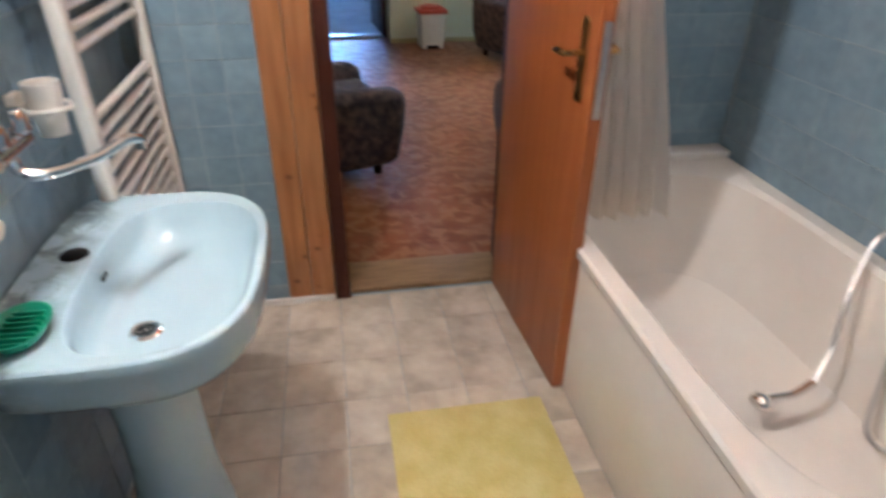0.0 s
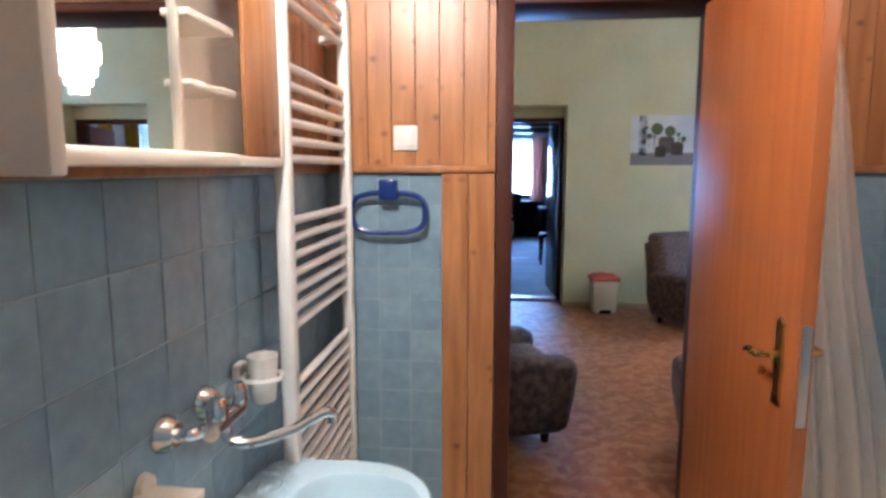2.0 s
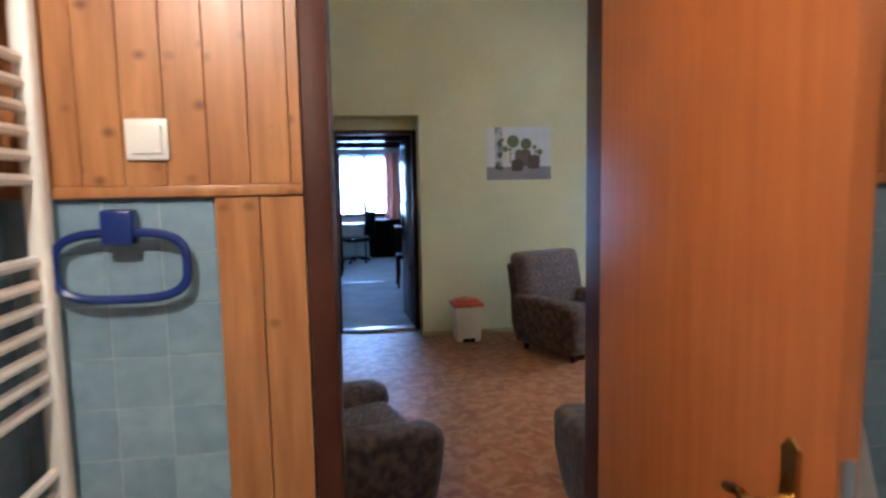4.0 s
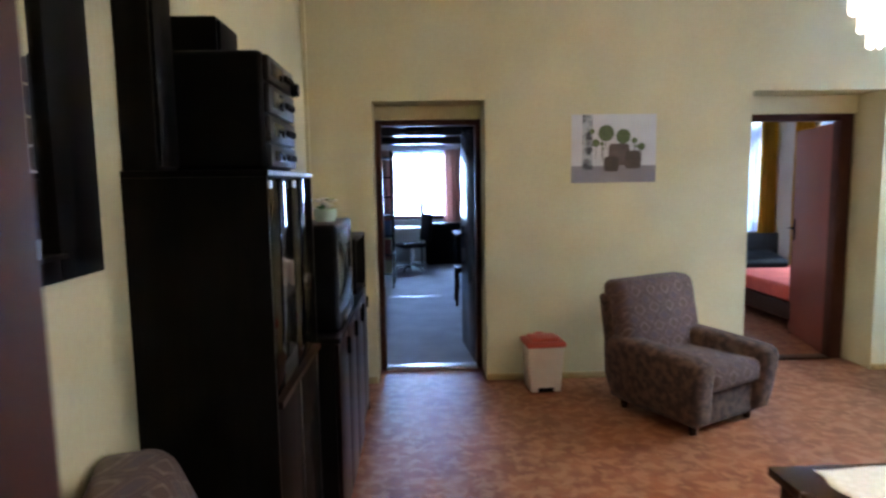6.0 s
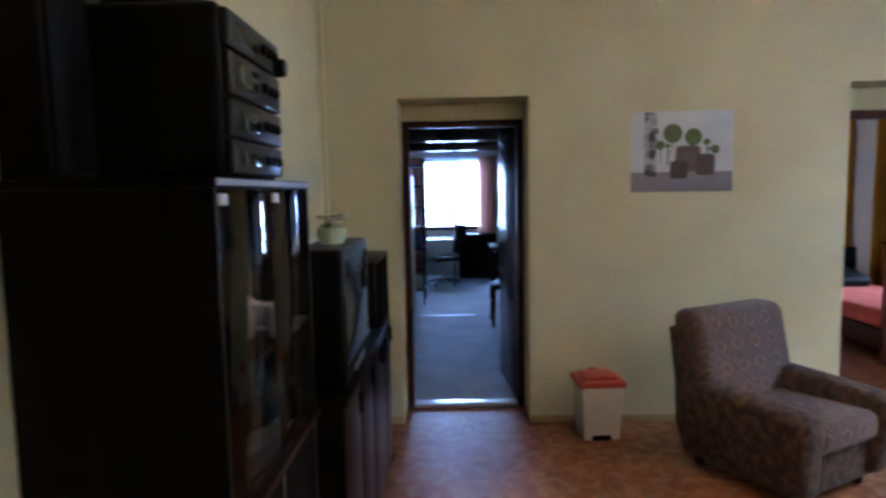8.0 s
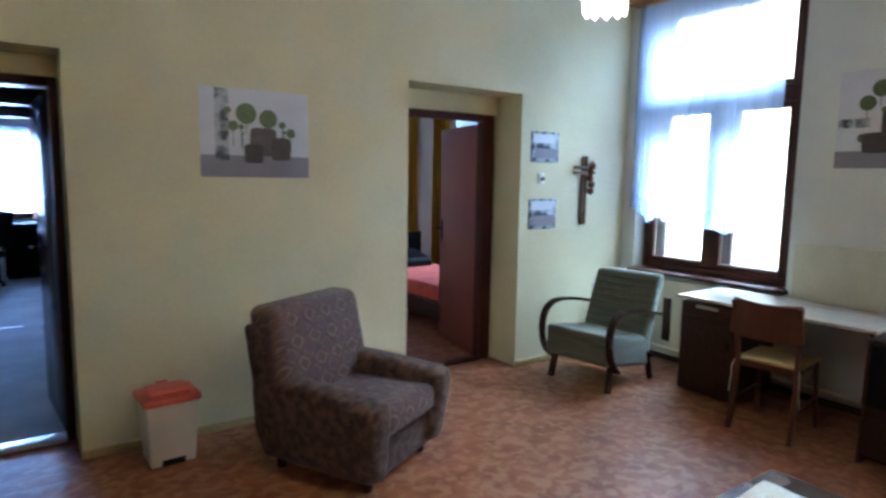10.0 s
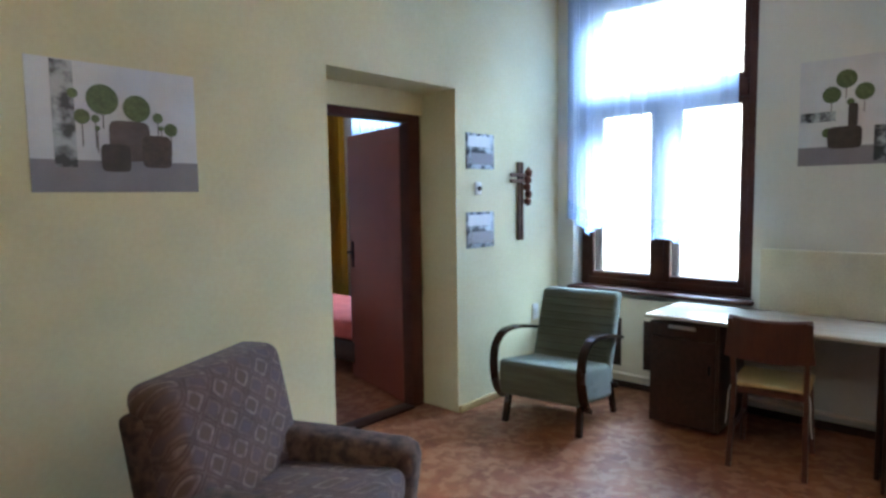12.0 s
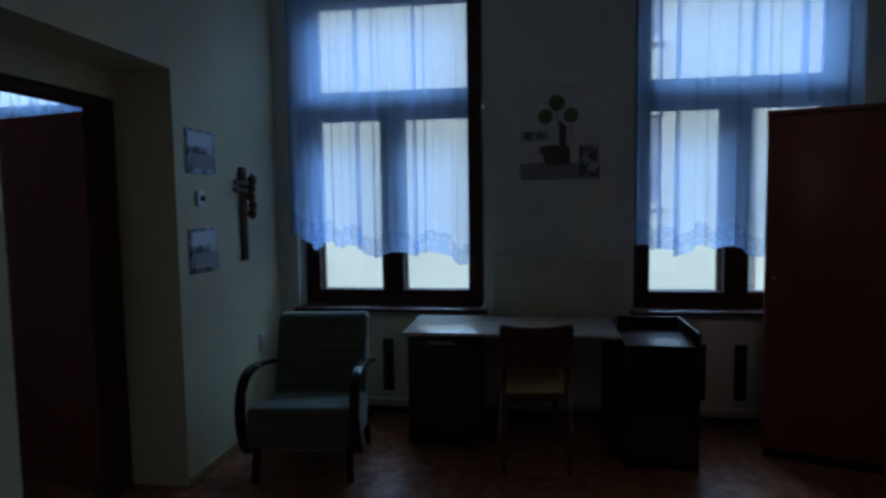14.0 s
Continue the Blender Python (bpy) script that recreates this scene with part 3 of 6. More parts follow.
# ---- windows ----
def window(name, y0, y1, z0, z1, label):
    """A two-leaf casement with a fanlight, in the outer wall."""
    w = thing(name, pose(E0 + 0.10, 0, 0), label, "window", "", "structure")
    ym, zt = (y0 + y1) / 2, z0 + 1.46
    bm = bmesh.new()
    for lo, hi in (((0, y0, z0), (0.07, y0 + 0.06, z1)), ((0, y1 - 0.06, z0), (0.07, y1, z1)), ((0, y0 + 0.06, z0), (0.07, y1 - 0.06, z0 + 0.06)),
                   ((0, y0 + 0.06, z1 - 0.06), (0.07, y1 - 0.06, z1))):
        bx(bm, lo, hi, 0.005)
    part("window_frame", bm, FRAMEBROWN, w)
    boxpart("transom", (-0.012, y0 + 0.06, zt - 0.06), (0.07, y1 - 0.06, zt + 0.06), FRAMEBROWN, w, "", 0.008)
    boxpart("mullion", (-0.012, ym - 0.035, z0 + 0.06), (0.07, ym + 0.035, zt - 0.06), FRAMEBROWN, w, "", 0.008)
    for a, b, p, q in ((y0 + 0.06, ym - 0.035, z0 + 0.06, zt - 0.06), (ym + 0.035, y1 - 0.06, z0 + 0.06, zt - 0.06), (y0 + 0.06, y1 - 0.06, zt + 0.06, z1 - 0.06)):
        bm = bmesh.new()
        for lo, hi in (((0.004, a, p), (0.05, a + 0.045, q)), ((0.004, b - 0.045, p), (0.05, b, q)), ((0.004, a + 0.045, p), (0.05, b - 0.045, p + 0.05)),
                       ((0.004, a + 0.045, q - 0.045), (0.05, b - 0.045, q))):
            bx(bm, lo, hi, 0.006)
        sash = part("sash", bm, FRAMEBROWN, w)
        g = boxpart("pane", (0.024, a + 0.04, p + 0.04), (0.028, b - 0.04, q - 0.04), PANE, sash, "", 0)
        g.visible_shadow = False
    for a, b, p, q in ((y0, ym + 0.01, z0, zt - 0.01), (ym - 0.01, y1, z0, zt - 0.01), (y0, y1, zt + 0.01, z1)):
        bm = bmesh.new()
        for lo, hi in (((0.19, a, p), (0.235, a + 0.085, q)), ((0.19, b - 0.085, p), (0.235, b, q)), ((0.19, a + 0.085, p), (0.235, b - 0.085, p + 0.095)), ((0.19, a + 0.085, q - 0.07), (0.235, b - 0.085, q))):
            bx(bm, lo, hi, 0.006)
        outer = part("outer_sash", bm, OUTERSASH, w, "brown outer sash, greyed with painted backlight glare")
        boxpart("pane", (0.21, a + 0.08, p + 0.09), (0.214, b - 0.08, q - 0.065), PANE, outer, "", 0).visible_shadow = False
    s = boxpart("window_sill", (-0.17, y0 - 0.04, z0 - 0.03), (0.0, y1 + 0.04, z0 - 0.002), FRAMEBROWN, w, "dark brown painted sill board", 0.006)
    return w


window("window_1", 5.32, 6.66, 0.785, 3.08, "tall dark brown casement window with a fanlight")
window("window_2", 2.90, 4.26, 0.785, 3.08, "tall dark brown casement window with a fanlight")
window("window_3", 8.22, 9.48, 0.785, 3.08, "bedroom casement window behind lace")
window("window_4", 10.72, 11.78, 0.785, 3.08, "bedroom casement window behind lace")
w5 = thing("window_5", pose(0, 14.36, 0), "wide dark-framed study window, brightly lit", "window", "", "structure")
bm = bmesh.new()
for lo, hi in (((-0.22, 0, 0.85), (-0.15, 0.07, 2.2)), ((0.93, 0, 0.85), (1.0, 0.07, 2.2)), ((-0.15, 0, 0.85), (0.93, 0.07, 0.93)), ((-0.15, 0, 2.13), (0.93, 0.07, 2.2)), ((0.35, -0.01, 0.93), (0.43, 0.07, 2.13))):
    bx(bm, lo, hi, 0.005)
part("window_frame", bm, FRAMEBROWN, w5)
for a, b in ((-0.15, 0.35), (0.43, 0.93)):
    boxpart("pane", (a, 0.03, 0.93), (b, 0.034, 2.13), PANE, w5, "", 0).visible_shadow = False


def lace(name, along, u0, u1, at, z0, z1, depth, waves, label, material, hem=0.0, slope=0.0, dense=1.0, group="", band=False):
    """A hanging cloth in folds, with an uneven hem."""
    bm = bmesh.new()
    nu, nz = max(40, int(waves * 16)), 16
    rows = []
    for j in range(nz + 1):
        f = j / nz
        row = []
        for i in range(nu + 1):
            g = i / nu
            u = u0 + (u1 - u0) * (g ** dense + 0.012 * math.sin(47 * g + 2) + 0.009 * math.sin(83 * g)) + (1.5 + 0.9 * math.sin(23 * g + 1) + 0.7 * math.sin(41 * g)) * depth * math.sin(3.4 * math.pi * waves * g + 1.8 * math.sin(9 * g) + 0.25 * f) * min(1, 12 * g, 12 * (1 - g))
            low = z0 + slope * g + hem * abs(math.sin(g * math.pi * 6 + 0.6)) + hem * 0.5 * math.sin(g * 17)
            z = z1 + (low - z1) * f
            d = depth * (0.55 + 0.45 * f) * (math.sin(2 * math.pi * waves * g + 0.8 * math.sin(5 * g + f)) + 0.35 * math.sin(2 * math.pi * waves * 2.3 * g + 1.7))
            row.append(bm.verts.new((at + d, u, z) if along == "y" else (u, at + d, z)))
        rows.append(row)
    for a, b in zip(rows, rows[1:]):
        for i in range(nu):
            bm.faces.new((a[i], a[i + 1], b[i + 1], b[i]))
    border = [v.co.copy() for v in rows[-1]] if band else []
    cloth = tagged(link(name, bm, material, soft=180), label, "curtain", group)
    if border:
        bm = bmesh.new()
        swag = []
        for i, q in enumerate(border):
            g = i / nu
            h = 0.115 + 0.035 * abs(math.sin(g * math.pi * 6 + 0.6)) + 0.012 * abs(math.sin(g * math.pi * 30))
            swag.append([bm.verts.new((q.x - 0.004, q.y, q.z + h * k)) for k in (0.0, 0.33, 0.66, 1.0)])
        for a, b in zip(swag, swag[1:]):
            for k in range(3):
                bm.faces.new((a[k], b[k], b[k + 1], a[k + 1]))
        link("hem_band", bm, HEMLACE, cloth, "denser embroidered lace border", soft=180)
    return cloth


lace("lace_curtain", "y", 6.685, 5.40, E0 - 0.035, 1.27, 3.10, 0.009, 15, "bluish white lace curtain with a scalloped hem, hanging over the window", LACE, 0.05, -0.17, 1.7, "lace curtains", True)
lace("lace_curtain", "y", 4.275, 2.88, E0 - 0.035, 1.17, 3.10, 0.015, 8, "bluish white lace curtain in deep folds over the window", LACE, 0.05, 0.0, 1.3, "lace curtains", True)
for y0, y1 in ((5.28, 6.79), (2.72, 4.40)):
    bd = thing("curtain_board", pose(5.17, y0, 3.115), "orange-brown wooden curtain board above the window", "curtain board", "curtain boards")
    boxpart("shelf", (0.018, 0, 0.0), (0.148, y1 - y0, 0.018), PINE, bd, "", 0.002)
    boxpart("front_strip", (0.0, 0, -0.012), (0.018, y1 - y0, 0.09), PINE, bd, "", 0.004)
    tubepart("rod", [(0.115, 0.03, -0.012), (0.115, y1 - y0 - 0.03, -0.012)], 0.008, BRASS, bd)
lace("lace_curtain", "y", 9.5, 8.2, E0 - 0.03, 0.7, 3.1, 0.02, 9, "white patterned lace curtain in the bedroom window", LACE, 0.03, 0, 1, "lace curtains")
lace("lace_curtain", "y", 11.8, 10.68, E0 - 0.03, 0.7, 3.1, 0.02, 9, "white patterned lace curtain in the bedroom window", LACE, 0.03, 0, 1, "lace curtains")
lace("drape", "y", 9.95, 9.60, E0 - 0.07, 0.12, 3.15, 0.03, 5, "gold-yellow drape hanging in folds beside the bedroom window", GOLD, 0, 0, 1, "gold drapes")
lace("drape", "y", 10.74, 10.38, E0 - 0.07, 0.12, 3.15, 0.03, 5, "gold-yellow drape hanging in folds beside the bedroom window", GOLD, 0, 0, 1, "gold drapes")
lace("drape", "x", 0.86, 1.22, 14.22, 0.3, 2.22, 0.03, 5, "salmon pink drape beside the study window", SALMON, 0, 0, 1, "salmon drapes")
lace("drape", "x", -0.5, -0.16, 14.22, 0.3, 2.22, 0.03, 5, "salmon pink drape beside the study window", SALMON, 0, 0, 1, "salmon drapes")
lace("lace_curtain", "x", -0.2, 0.95, 14.27, 1.18, 2.21, 0.012, 9, "thin white lace curtain in the study window", LACE, 0.0, 0, 1, "lace curtains")


# ---- doors ----
def handle_set(parent, x, z, side, material=BRASS, reach=1.0):
    """A long backplate with a lever handle, on the face towards -y (side -1) or +y."""
    bm = bmesh.new()
    prism(bm, [(x - 0.018, z - 0.10), (x + 0.018, z - 0.10), (x + 0.014, z - 0.05), (x + 0.020, z), (x + 0.014, z + 0.06), (x + 0.016, z + 0.10), (x, z + 0.115), (x - 0.016, z + 0.10), (x - 0.014, z + 0.06), (x - 0.020, z), (x - 0.014, z - 0.05)], 0, side * 0.007, "y")
    plate = part("handle_plate", bm, material, parent, "worn brass backplate")
    tubepart("lever", curve([(x, side * 0.005, z + 0.025), (x, side * 0.045, z + 0.025), (x - 0.02 * reach, side * 0.058, z + 0.025), (x - 0.065 * reach, side * 0.056, z + 0.028), (x - 0.115 * reach, side * 0.054, z + 0.020)]), 0.008, material, plate, "worn brass lever")
    return plate


leaf = thing("door_1", look((0, 0, 0), (0, 1, 0)), "orange-brown veneered bathroom door standing open", "door", "", "structure")
d = Vector((0.838 - 0.797, 1.455 - 2.11, 0))
leaf.matrix_world = pose(0.797, 2.11, 0, 0, 0, math.degrees(math.atan2(d.y, d.x)))
boxpart("door_leaf", (0, 0.0, 0.012), (0.655, 0.04, 2.03), VENEER, leaf, "", 0.004)
boxpart("lock_plate", (0.652, 0.010, 0.93), (0.657, 0.032, 1.17), STEEL, leaf, "dull steel lock plate on the door edge", 0.001)
boxpart("edge_band", (0.6545, 0.002, 0.02), (0.656, 0.038, 0.925), VENEER, leaf, "", 0)
handle_set(leaf, 0.588, 1.06, -1, BRASS, 0.55)
handle_set(leaf, 0.588, 1.06, 1, BRASS, 0.55).location.y = 0.04


def plain_door(name, m, width, height, label, material):
    d = thing(name, m, label, "door", "", "structure")
    boxpart("door_leaf", (0, -0.04, 0.012), (width, 0, height), material, d, "", 0.004)
    for s, y in ((-1, -0.04), (1, 0.0)):
        handle_set(d, width - 0.07, 1.05, s, BLACKP).location.y = y
    return d


plain_door("door_2", pose(3.89, 7.25, 0, 0, 0, 75.5), 0.89, 2.03, "red-brown gloss-painted bedroom door standing open", LEAFBROWN)
plain_door("door_3", pose(0.815, 7.25, 0, 0, 0, 95), 0.75, 2.03, "dark brown gloss-painted study door standing open", GLOSSDOOR)


# ---- bathroom: fixed things ----
tub = thing("bathtub", pose(0, 0, 0), "white enamelled built-in bathtub with a plain side panel", "bathtub")
bm = bmesh.new()
X0, X1, Y0, Y1, Z = 0.864, 1.705, 0.40, 2.118, 0.548


def ring_of(cx, cy, rx, ry, z, p=3.2, k=48):
    out = []
    for i in range(k):
        a = 2 * math.pi * i / k
        c, s = math.cos(a), math.sin(a)
        out.append((cx + rx * math.copysign(abs(c) ** (2 / p), c), cy + ry * math.copysign(abs(s) ** (2 / p), s), z))
    return out


cx, cy = (X0 + X1) / 2, (Y0 + Y1) / 2
levels = [ring_of(cx, cy, 0.424, 0.859, Z - 0.03, 30), ring_of(cx, cy, 0.424, 0.859, Z - 0.008, 30), ring_of(cx, cy, 0.416, 0.851, Z, 30), ring_of(cx, cy - 0.02, 0.365, 0.72, Z, 5), ring_of(cx, cy - 0.02, 0.35, 0.70, Z - 0.015, 4.5),
          ring_of(cx, cy - 0.02, 0.32, 0.64, Z - 0.20, 4), ring_of(cx, cy - 0.02, 0.28, 0.57, Z - 0.36, 3.5), ring_of(cx, cy - 0.02, 0.22, 0.48, Z - 0.405, 3), ring_of(cx, cy - 0.02, 0.05, 0.1, Z - 0.412, 2)]
vr = [[bm.verts.new(p) for p in r] for r in levels]
for a, b in zip(vr, vr[1:]):
    for i in range(48):
        bm.faces.new((a[i], a[(i + 1) % 48], b[(i + 1) % 48], b[i]))
bm.faces.new(vr[-1])
part("basin", bm, ENAMEL, tub)
boxpart("side_panel", (X0 + 0.012, Y0 + 0.01, 0.0), (X0 + 0.03, Y1, Z - 0.028), ENAMEL, tub, "plain white side panel", 0.003)
boxpart("end_panel", (X0 + 0.03, Y0 + 0.01, 0.0), (X1, Y0 + 0.03, Z - 0.045), ENAMEL, tub, "", 0.003)
boxpart("wall_ledge", (1.35, 2.03, Z), (1.705, 2.118, Z + 0.028), ENAMEL, tub, "white ledge strip along the tiles", 0.006)
bm = bmesh.new()
lathe(bm, [(0.0, 0.004), (0.025, 0.004), (0.03, 0.0)], 20, (cx, cy - 0.45, Z - 0.41))
part("drain", bm, CHROME, tub, "chrome drain")
sh = thing("hand_shower", pose(1.29, 1.083, 0.225), "chrome hand shower with a hose lying in the bathtub", "shower head")
bm = bmesh.new()
lathe(bm, [(0.0, 0.0), (0.028, 0.0), (0.034, 0.012), (0.026, 0.026), (0.012, 0.034), (0.0, 0.036)], 20)
part("spray_head", bm, CHROME, sh)
tubepart("shower_handle", curve([(0.01, 0, 0.02), (0.08, -0.01, 0.035), (0.14, 0.0, 0.06)]), 0.011, CHROME, sh)
tubepart("hose", curve([(0.14, 0.0, 0.06), (0.20, 0.04, 0.14), (0.25, 0.10, 0.26), (0.34, 0.16, 0.40), (0.385, 0.10, 0.46), (0.36, 0.02, 0.34), (0.28, -0.06, 0.12), (0.20, -0.15, 0.01), (0.26, -0.22, 0.0), (0.34, -0.16, 0.10), (0.385, -0.12, 0.38)], 10), 0.0065, STEEL, sh, "ribbed metal hose")
bm = bmesh.new()
nz, nu = 20, 60
rows = []
for j in range(nz + 1):
    f = j / nz
    row = []
    for i in range(nu + 1):
        g = i / nu
        wide = 0.075 + 0.335 * f
        amp = 0.030 * (0.5 + f * 0.7)
        row.append(bm.verts.new((0.945 + wide * g + 0.01 * math.sin(9 * f), 1.86 + amp * math.sin(g * 40 + 2 * f) + amp * 0.5 * math.sin(g * 23), 2.14 - 1.72 * f)))
    rows.append(row)
for a, b in zip(rows, rows[1:]):
    for i in range(nu):
        bm.faces.new((a[i], a[i + 1], b[i + 1], b[i]))
tagged(link("shower_curtain", bm, CURTAIN, soft=180), "whitish translucent shower curtain bunched beside the door", "curtain")
rail = thing("curtain_rail", pose(0, 0, 0), "dark shower curtain rail along the boarded wall", "rail")
tubepart("rod", [(0.92, 1.86, 2.155), (1.70, 1.86, 2.155)], 0.011, BLACKP, rail)
boxpart("wall_strip", (0.89, 2.075, 2.105), (1.64, 2.105, 2.16), FRAMEBROWN, rail, "dark wooden strip", 0.004)

# washbasin
basin = thing("washbasin", pose(-0.428, 1.168, 0.0), "pale blue porcelain washbasin on a pedestal, limescaled round the tap hole", "sink")
bm = bmesh.new()
TOPZ = 0.785


def basin_ring(s, z, dx=0.0, dy=0.0, front=2.5, back=9.0, k=56):
    """A D-shaped outline: straight along the wall, round in front."""
    out = []
    for i in range(k):
        a = 2 * math.pi * i / k
        c, q = math.cos(a), math.sin(a)
        p = front if c > 0 else back
        x = math.copysign(abs(c) ** (2 / p), c)
        y = math.copysign(abs(q) ** (2 / 3.2), q)
        out.append((0.2325 + dx + s[0] * x * 0.2325, dy + s[1] * y * 0.33, z))
    return out


def bowl_ring(s, f, z):
    """One level of the hollow: f runs from the opening (0) to the drain (1)."""
    return basin_ring(s, z, 0.052 - 0.065 * f, -0.015 - 0.06 * f, 2.3, 3.4)


levels = [basin_ring((0.40, 0.36), TOPZ - 0.23), basin_ring((0.62, 0.58), TOPZ - 0.185), basin_ring((0.84, 0.84), TOPZ - 0.13), basin_ring((0.965, 0.965), TOPZ - 0.085), basin_ring((0.99, 0.99), TOPZ - 0.05), basin_ring((1, 1), TOPZ - 0.02), basin_ring((0.99, 0.99), TOPZ - 0.004),
          basin_ring((0.97, 0.975), TOPZ), basin_ring((0.93, 0.945), TOPZ - 0.001), bowl_ring((0.69, 0.855), 0, TOPZ - 0.003), bowl_ring((0.672, 0.84), 0, TOPZ - 0.009), bowl_ring((0.645, 0.805), 0.06, TOPZ - 0.032),
          bowl_ring((0.60, 0.74), 0.2, TOPZ - 0.065), bowl_ring((0.52, 0.63), 0.4, TOPZ - 0.092), bowl_ring((0.40, 0.47), 0.62, TOPZ - 0.108), bowl_ring((0.25, 0.28), 0.82, TOPZ - 0.116), bowl_ring((0.10, 0.085), 1, TOPZ - 0.121)]
vr = [[bm.verts.new(p) for p in r] for r in levels]
for a, b in zip(vr, vr[1:]):
    for i in range(56):
        bm.faces.new((a[i], a[(i + 1) % 56], b[(i + 1) % 56], b[i]))
bm.faces.new(vr[-1])
bm.faces.new(vr[0][::-1])
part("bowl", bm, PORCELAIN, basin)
bm = bmesh.new()
lathe(bm, [(0.125, 0.0), (0.12, 0.05), (0.10, 0.22), (0.098, 0.42), (0.118, 0.56), (0.10, 0.575)], 28, (0.17, 0, 0), 0.95, 1.0)
part("pedestal", bm, PORCELAIN, basin)
DX, DY, DZ = 0.220, -0.075, TOPZ - 0.1205
bm = bmesh.new()
lathe(bm, [(0.0, 0.004), (0.014, 0.002), (0.027, 0.005), (0.033, 0.0)], 22, (DX, DY, DZ))
drain = part("drain", bm, CHROME, basin, "chrome drain ring")
bm = bmesh.new()
for r in (0.006, 0.012, 0.018):
    tube(bm, [(DX + r * math.cos(i * math.pi / 8), DY + r * math.sin(i * math.pi / 8), DZ + 0.0045) for i in range(17)], 0.0016, 6)
part("strainer", bm, SCREEN, drain, "dark strainer")
bm = bmesh.new()
lathe(bm, [(0.0, 0.006), (0.02, 0.006), (0.026, 0.003), (0.028, 0.0)], 20, (0.082, 0.045, TOPZ - 0.001))
part("tap_hole_cover", bm, BLACKP, basin, "black plug in the tap hole")
for y in (-0.085, 0.185):
    bm = bmesh.new()
    lathe(bm, [(0.026, 0.0), (0.030, 0.0026), (0.035, 0.0026), (0.039, 0.0)], 24, (0.07, y, TOPZ - 0.001), 0.85, 1.25)
    part("deck_moulding", bm, PORCELAIN, basin, "raised oval rim on the tap deck")
bm = bmesh.new()
bx(bm, (0.128, 0.012, TOPZ - 0.052), (0.136, 0.042, TOPZ - 0.042), 0.003)
part("overflow_slot", bm, SCREEN, basin, "small dark overflow slot")

tap = thing("wall_tap", pose(-0.424, 1.112, 1.05), "chrome wall-mounted mixer tap with a long swivel spout", "tap")
for y in (-0.075, 0.075):
    bm = bmesh.new()
    lathe(bm, [(0.0, 0.026), (0.022, 0.026), (0.032, 0.012), (0.036, 0.0)], 22)
    bmesh.ops.transform(bm, matrix=pose(0, y, 0, 0, 90, 0), verts=bm.verts)
    part("rosette", bm, CHROME, tap)
    tubepart("inlet", curve([(0.01, y, 0), (0.05, y, 0), (0.07, y * 0.5, 0)]), 0.012, CHROME, tap)
    bm = bmesh.new()
    lathe(bm, [(0.0, 0.045), (0.014, 0.045), (0.021, 0.034), (0.021, 0.008), (0.013, 0.0)], 14, (0.085, y * 0.55, 0.012))
    part("tap_knob", bm, CHROME, tap)
tubepart("tap_body", [(0.078, -0.06, 0), (0.078, 0.06, 0)], 0.019, CHROME, tap, "", 14)
tubepart("spout", curve([(0.078, 0, -0.005), (0.085, 0.0, -0.04), (0.12, 0.01, -0.05), (0.18, 0.07, -0.05), (0.225, 0.12, -0.035), (0.245, 0.14, -0.04), (0.247, 0.141, -0.06)], 8), 0.011, CHROME, tap)

cup = thing("cup_holder", pose(-0.424, 1.335, 1.055), "white plastic tumbler in a wall-mounted ring holder", "cup holder")
tubepart("ring", [(0.065 + 0.043 * math.cos(a * math.pi / 12), 0.043 * math.sin(a * math.pi / 12), 0) for a in range(25)], 0.006, WHITE, cup)
boxpart("bracket", (0.0, -0.022, -0.03), (0.02, 0.022, 0.03), WHITE, cup)
bm = bmesh.new()
lathe(bm, [(0.0, -0.055), (0.026, -0.055), (0.035, 0.05), (0.032, 0.05), (0.024, -0.05), (0.0, -0.05)], 24, (0.065, 0, 0))
part("tumbler", bm, WHITE, cup)
soap = thing("soap_shelf", pose(-0.424, 0.875, 0.975), "white plastic soap shelf fixed to the tiles", "soap shelf")
bm = bmesh.new()
prism(bm, [(-0.10, 0.012), (0.10, 0.012), (0.10, 0.0), (0.085, -0.012), (-0.085, -0.012), (-0.10, 0.0)], 0.0, 0.105, "x", 0.003)
part("tray", bm, CREAM, soap)
for y in (-0.09, 0.09):
    bm = bmesh.new()
    lathe(bm, [(0.0, 0.014), (0.022, 0.012), (0.026, 0.0)], 18)
    bmesh.ops.transform(bm, matrix=pose(0, y, 0.012, 0, 90, 0), verts=bm.verts)
    part("wall_fixing", bm, CREAM, soap)
dish = thing("soap_dish", pose(-0.345, 0.948, TOPZ + 0.001), "green plastic soap dish on the washbasin", "soap dish")
bm = bmesh.new()
lathe(bm, [(0.0, 0.0), (0.045, 0.0), (0.062, 0.022), (0.058, 0.022), (0.042, 0.006), (0.0, 0.006)], 28, (0, 0, 0), 0.8, 1.1)
part("dish", bm, GREENP, dish)
bm = bmesh.new()
for i in range(7):
    bx(bm, (-0.03, -0.048 + i * 0.015, 0.006), (0.03, -0.043 + i * 0.015, 0.017), 0.002)
part("ribs", bm, GREENP, dish)
pipe = thing("round_cap", pose(-0.428, 0.645, 1.018, 0, 90, 0), "dark round cap in the tiled wall", "pipe cap")
bm = bmesh.new()
lathe(bm, [(0.0, 0.005), (0.012, 0.005), (0.016, 0.008), (0.02, 0.0)], 22)
part("cap", bm, BLACKP, pipe)

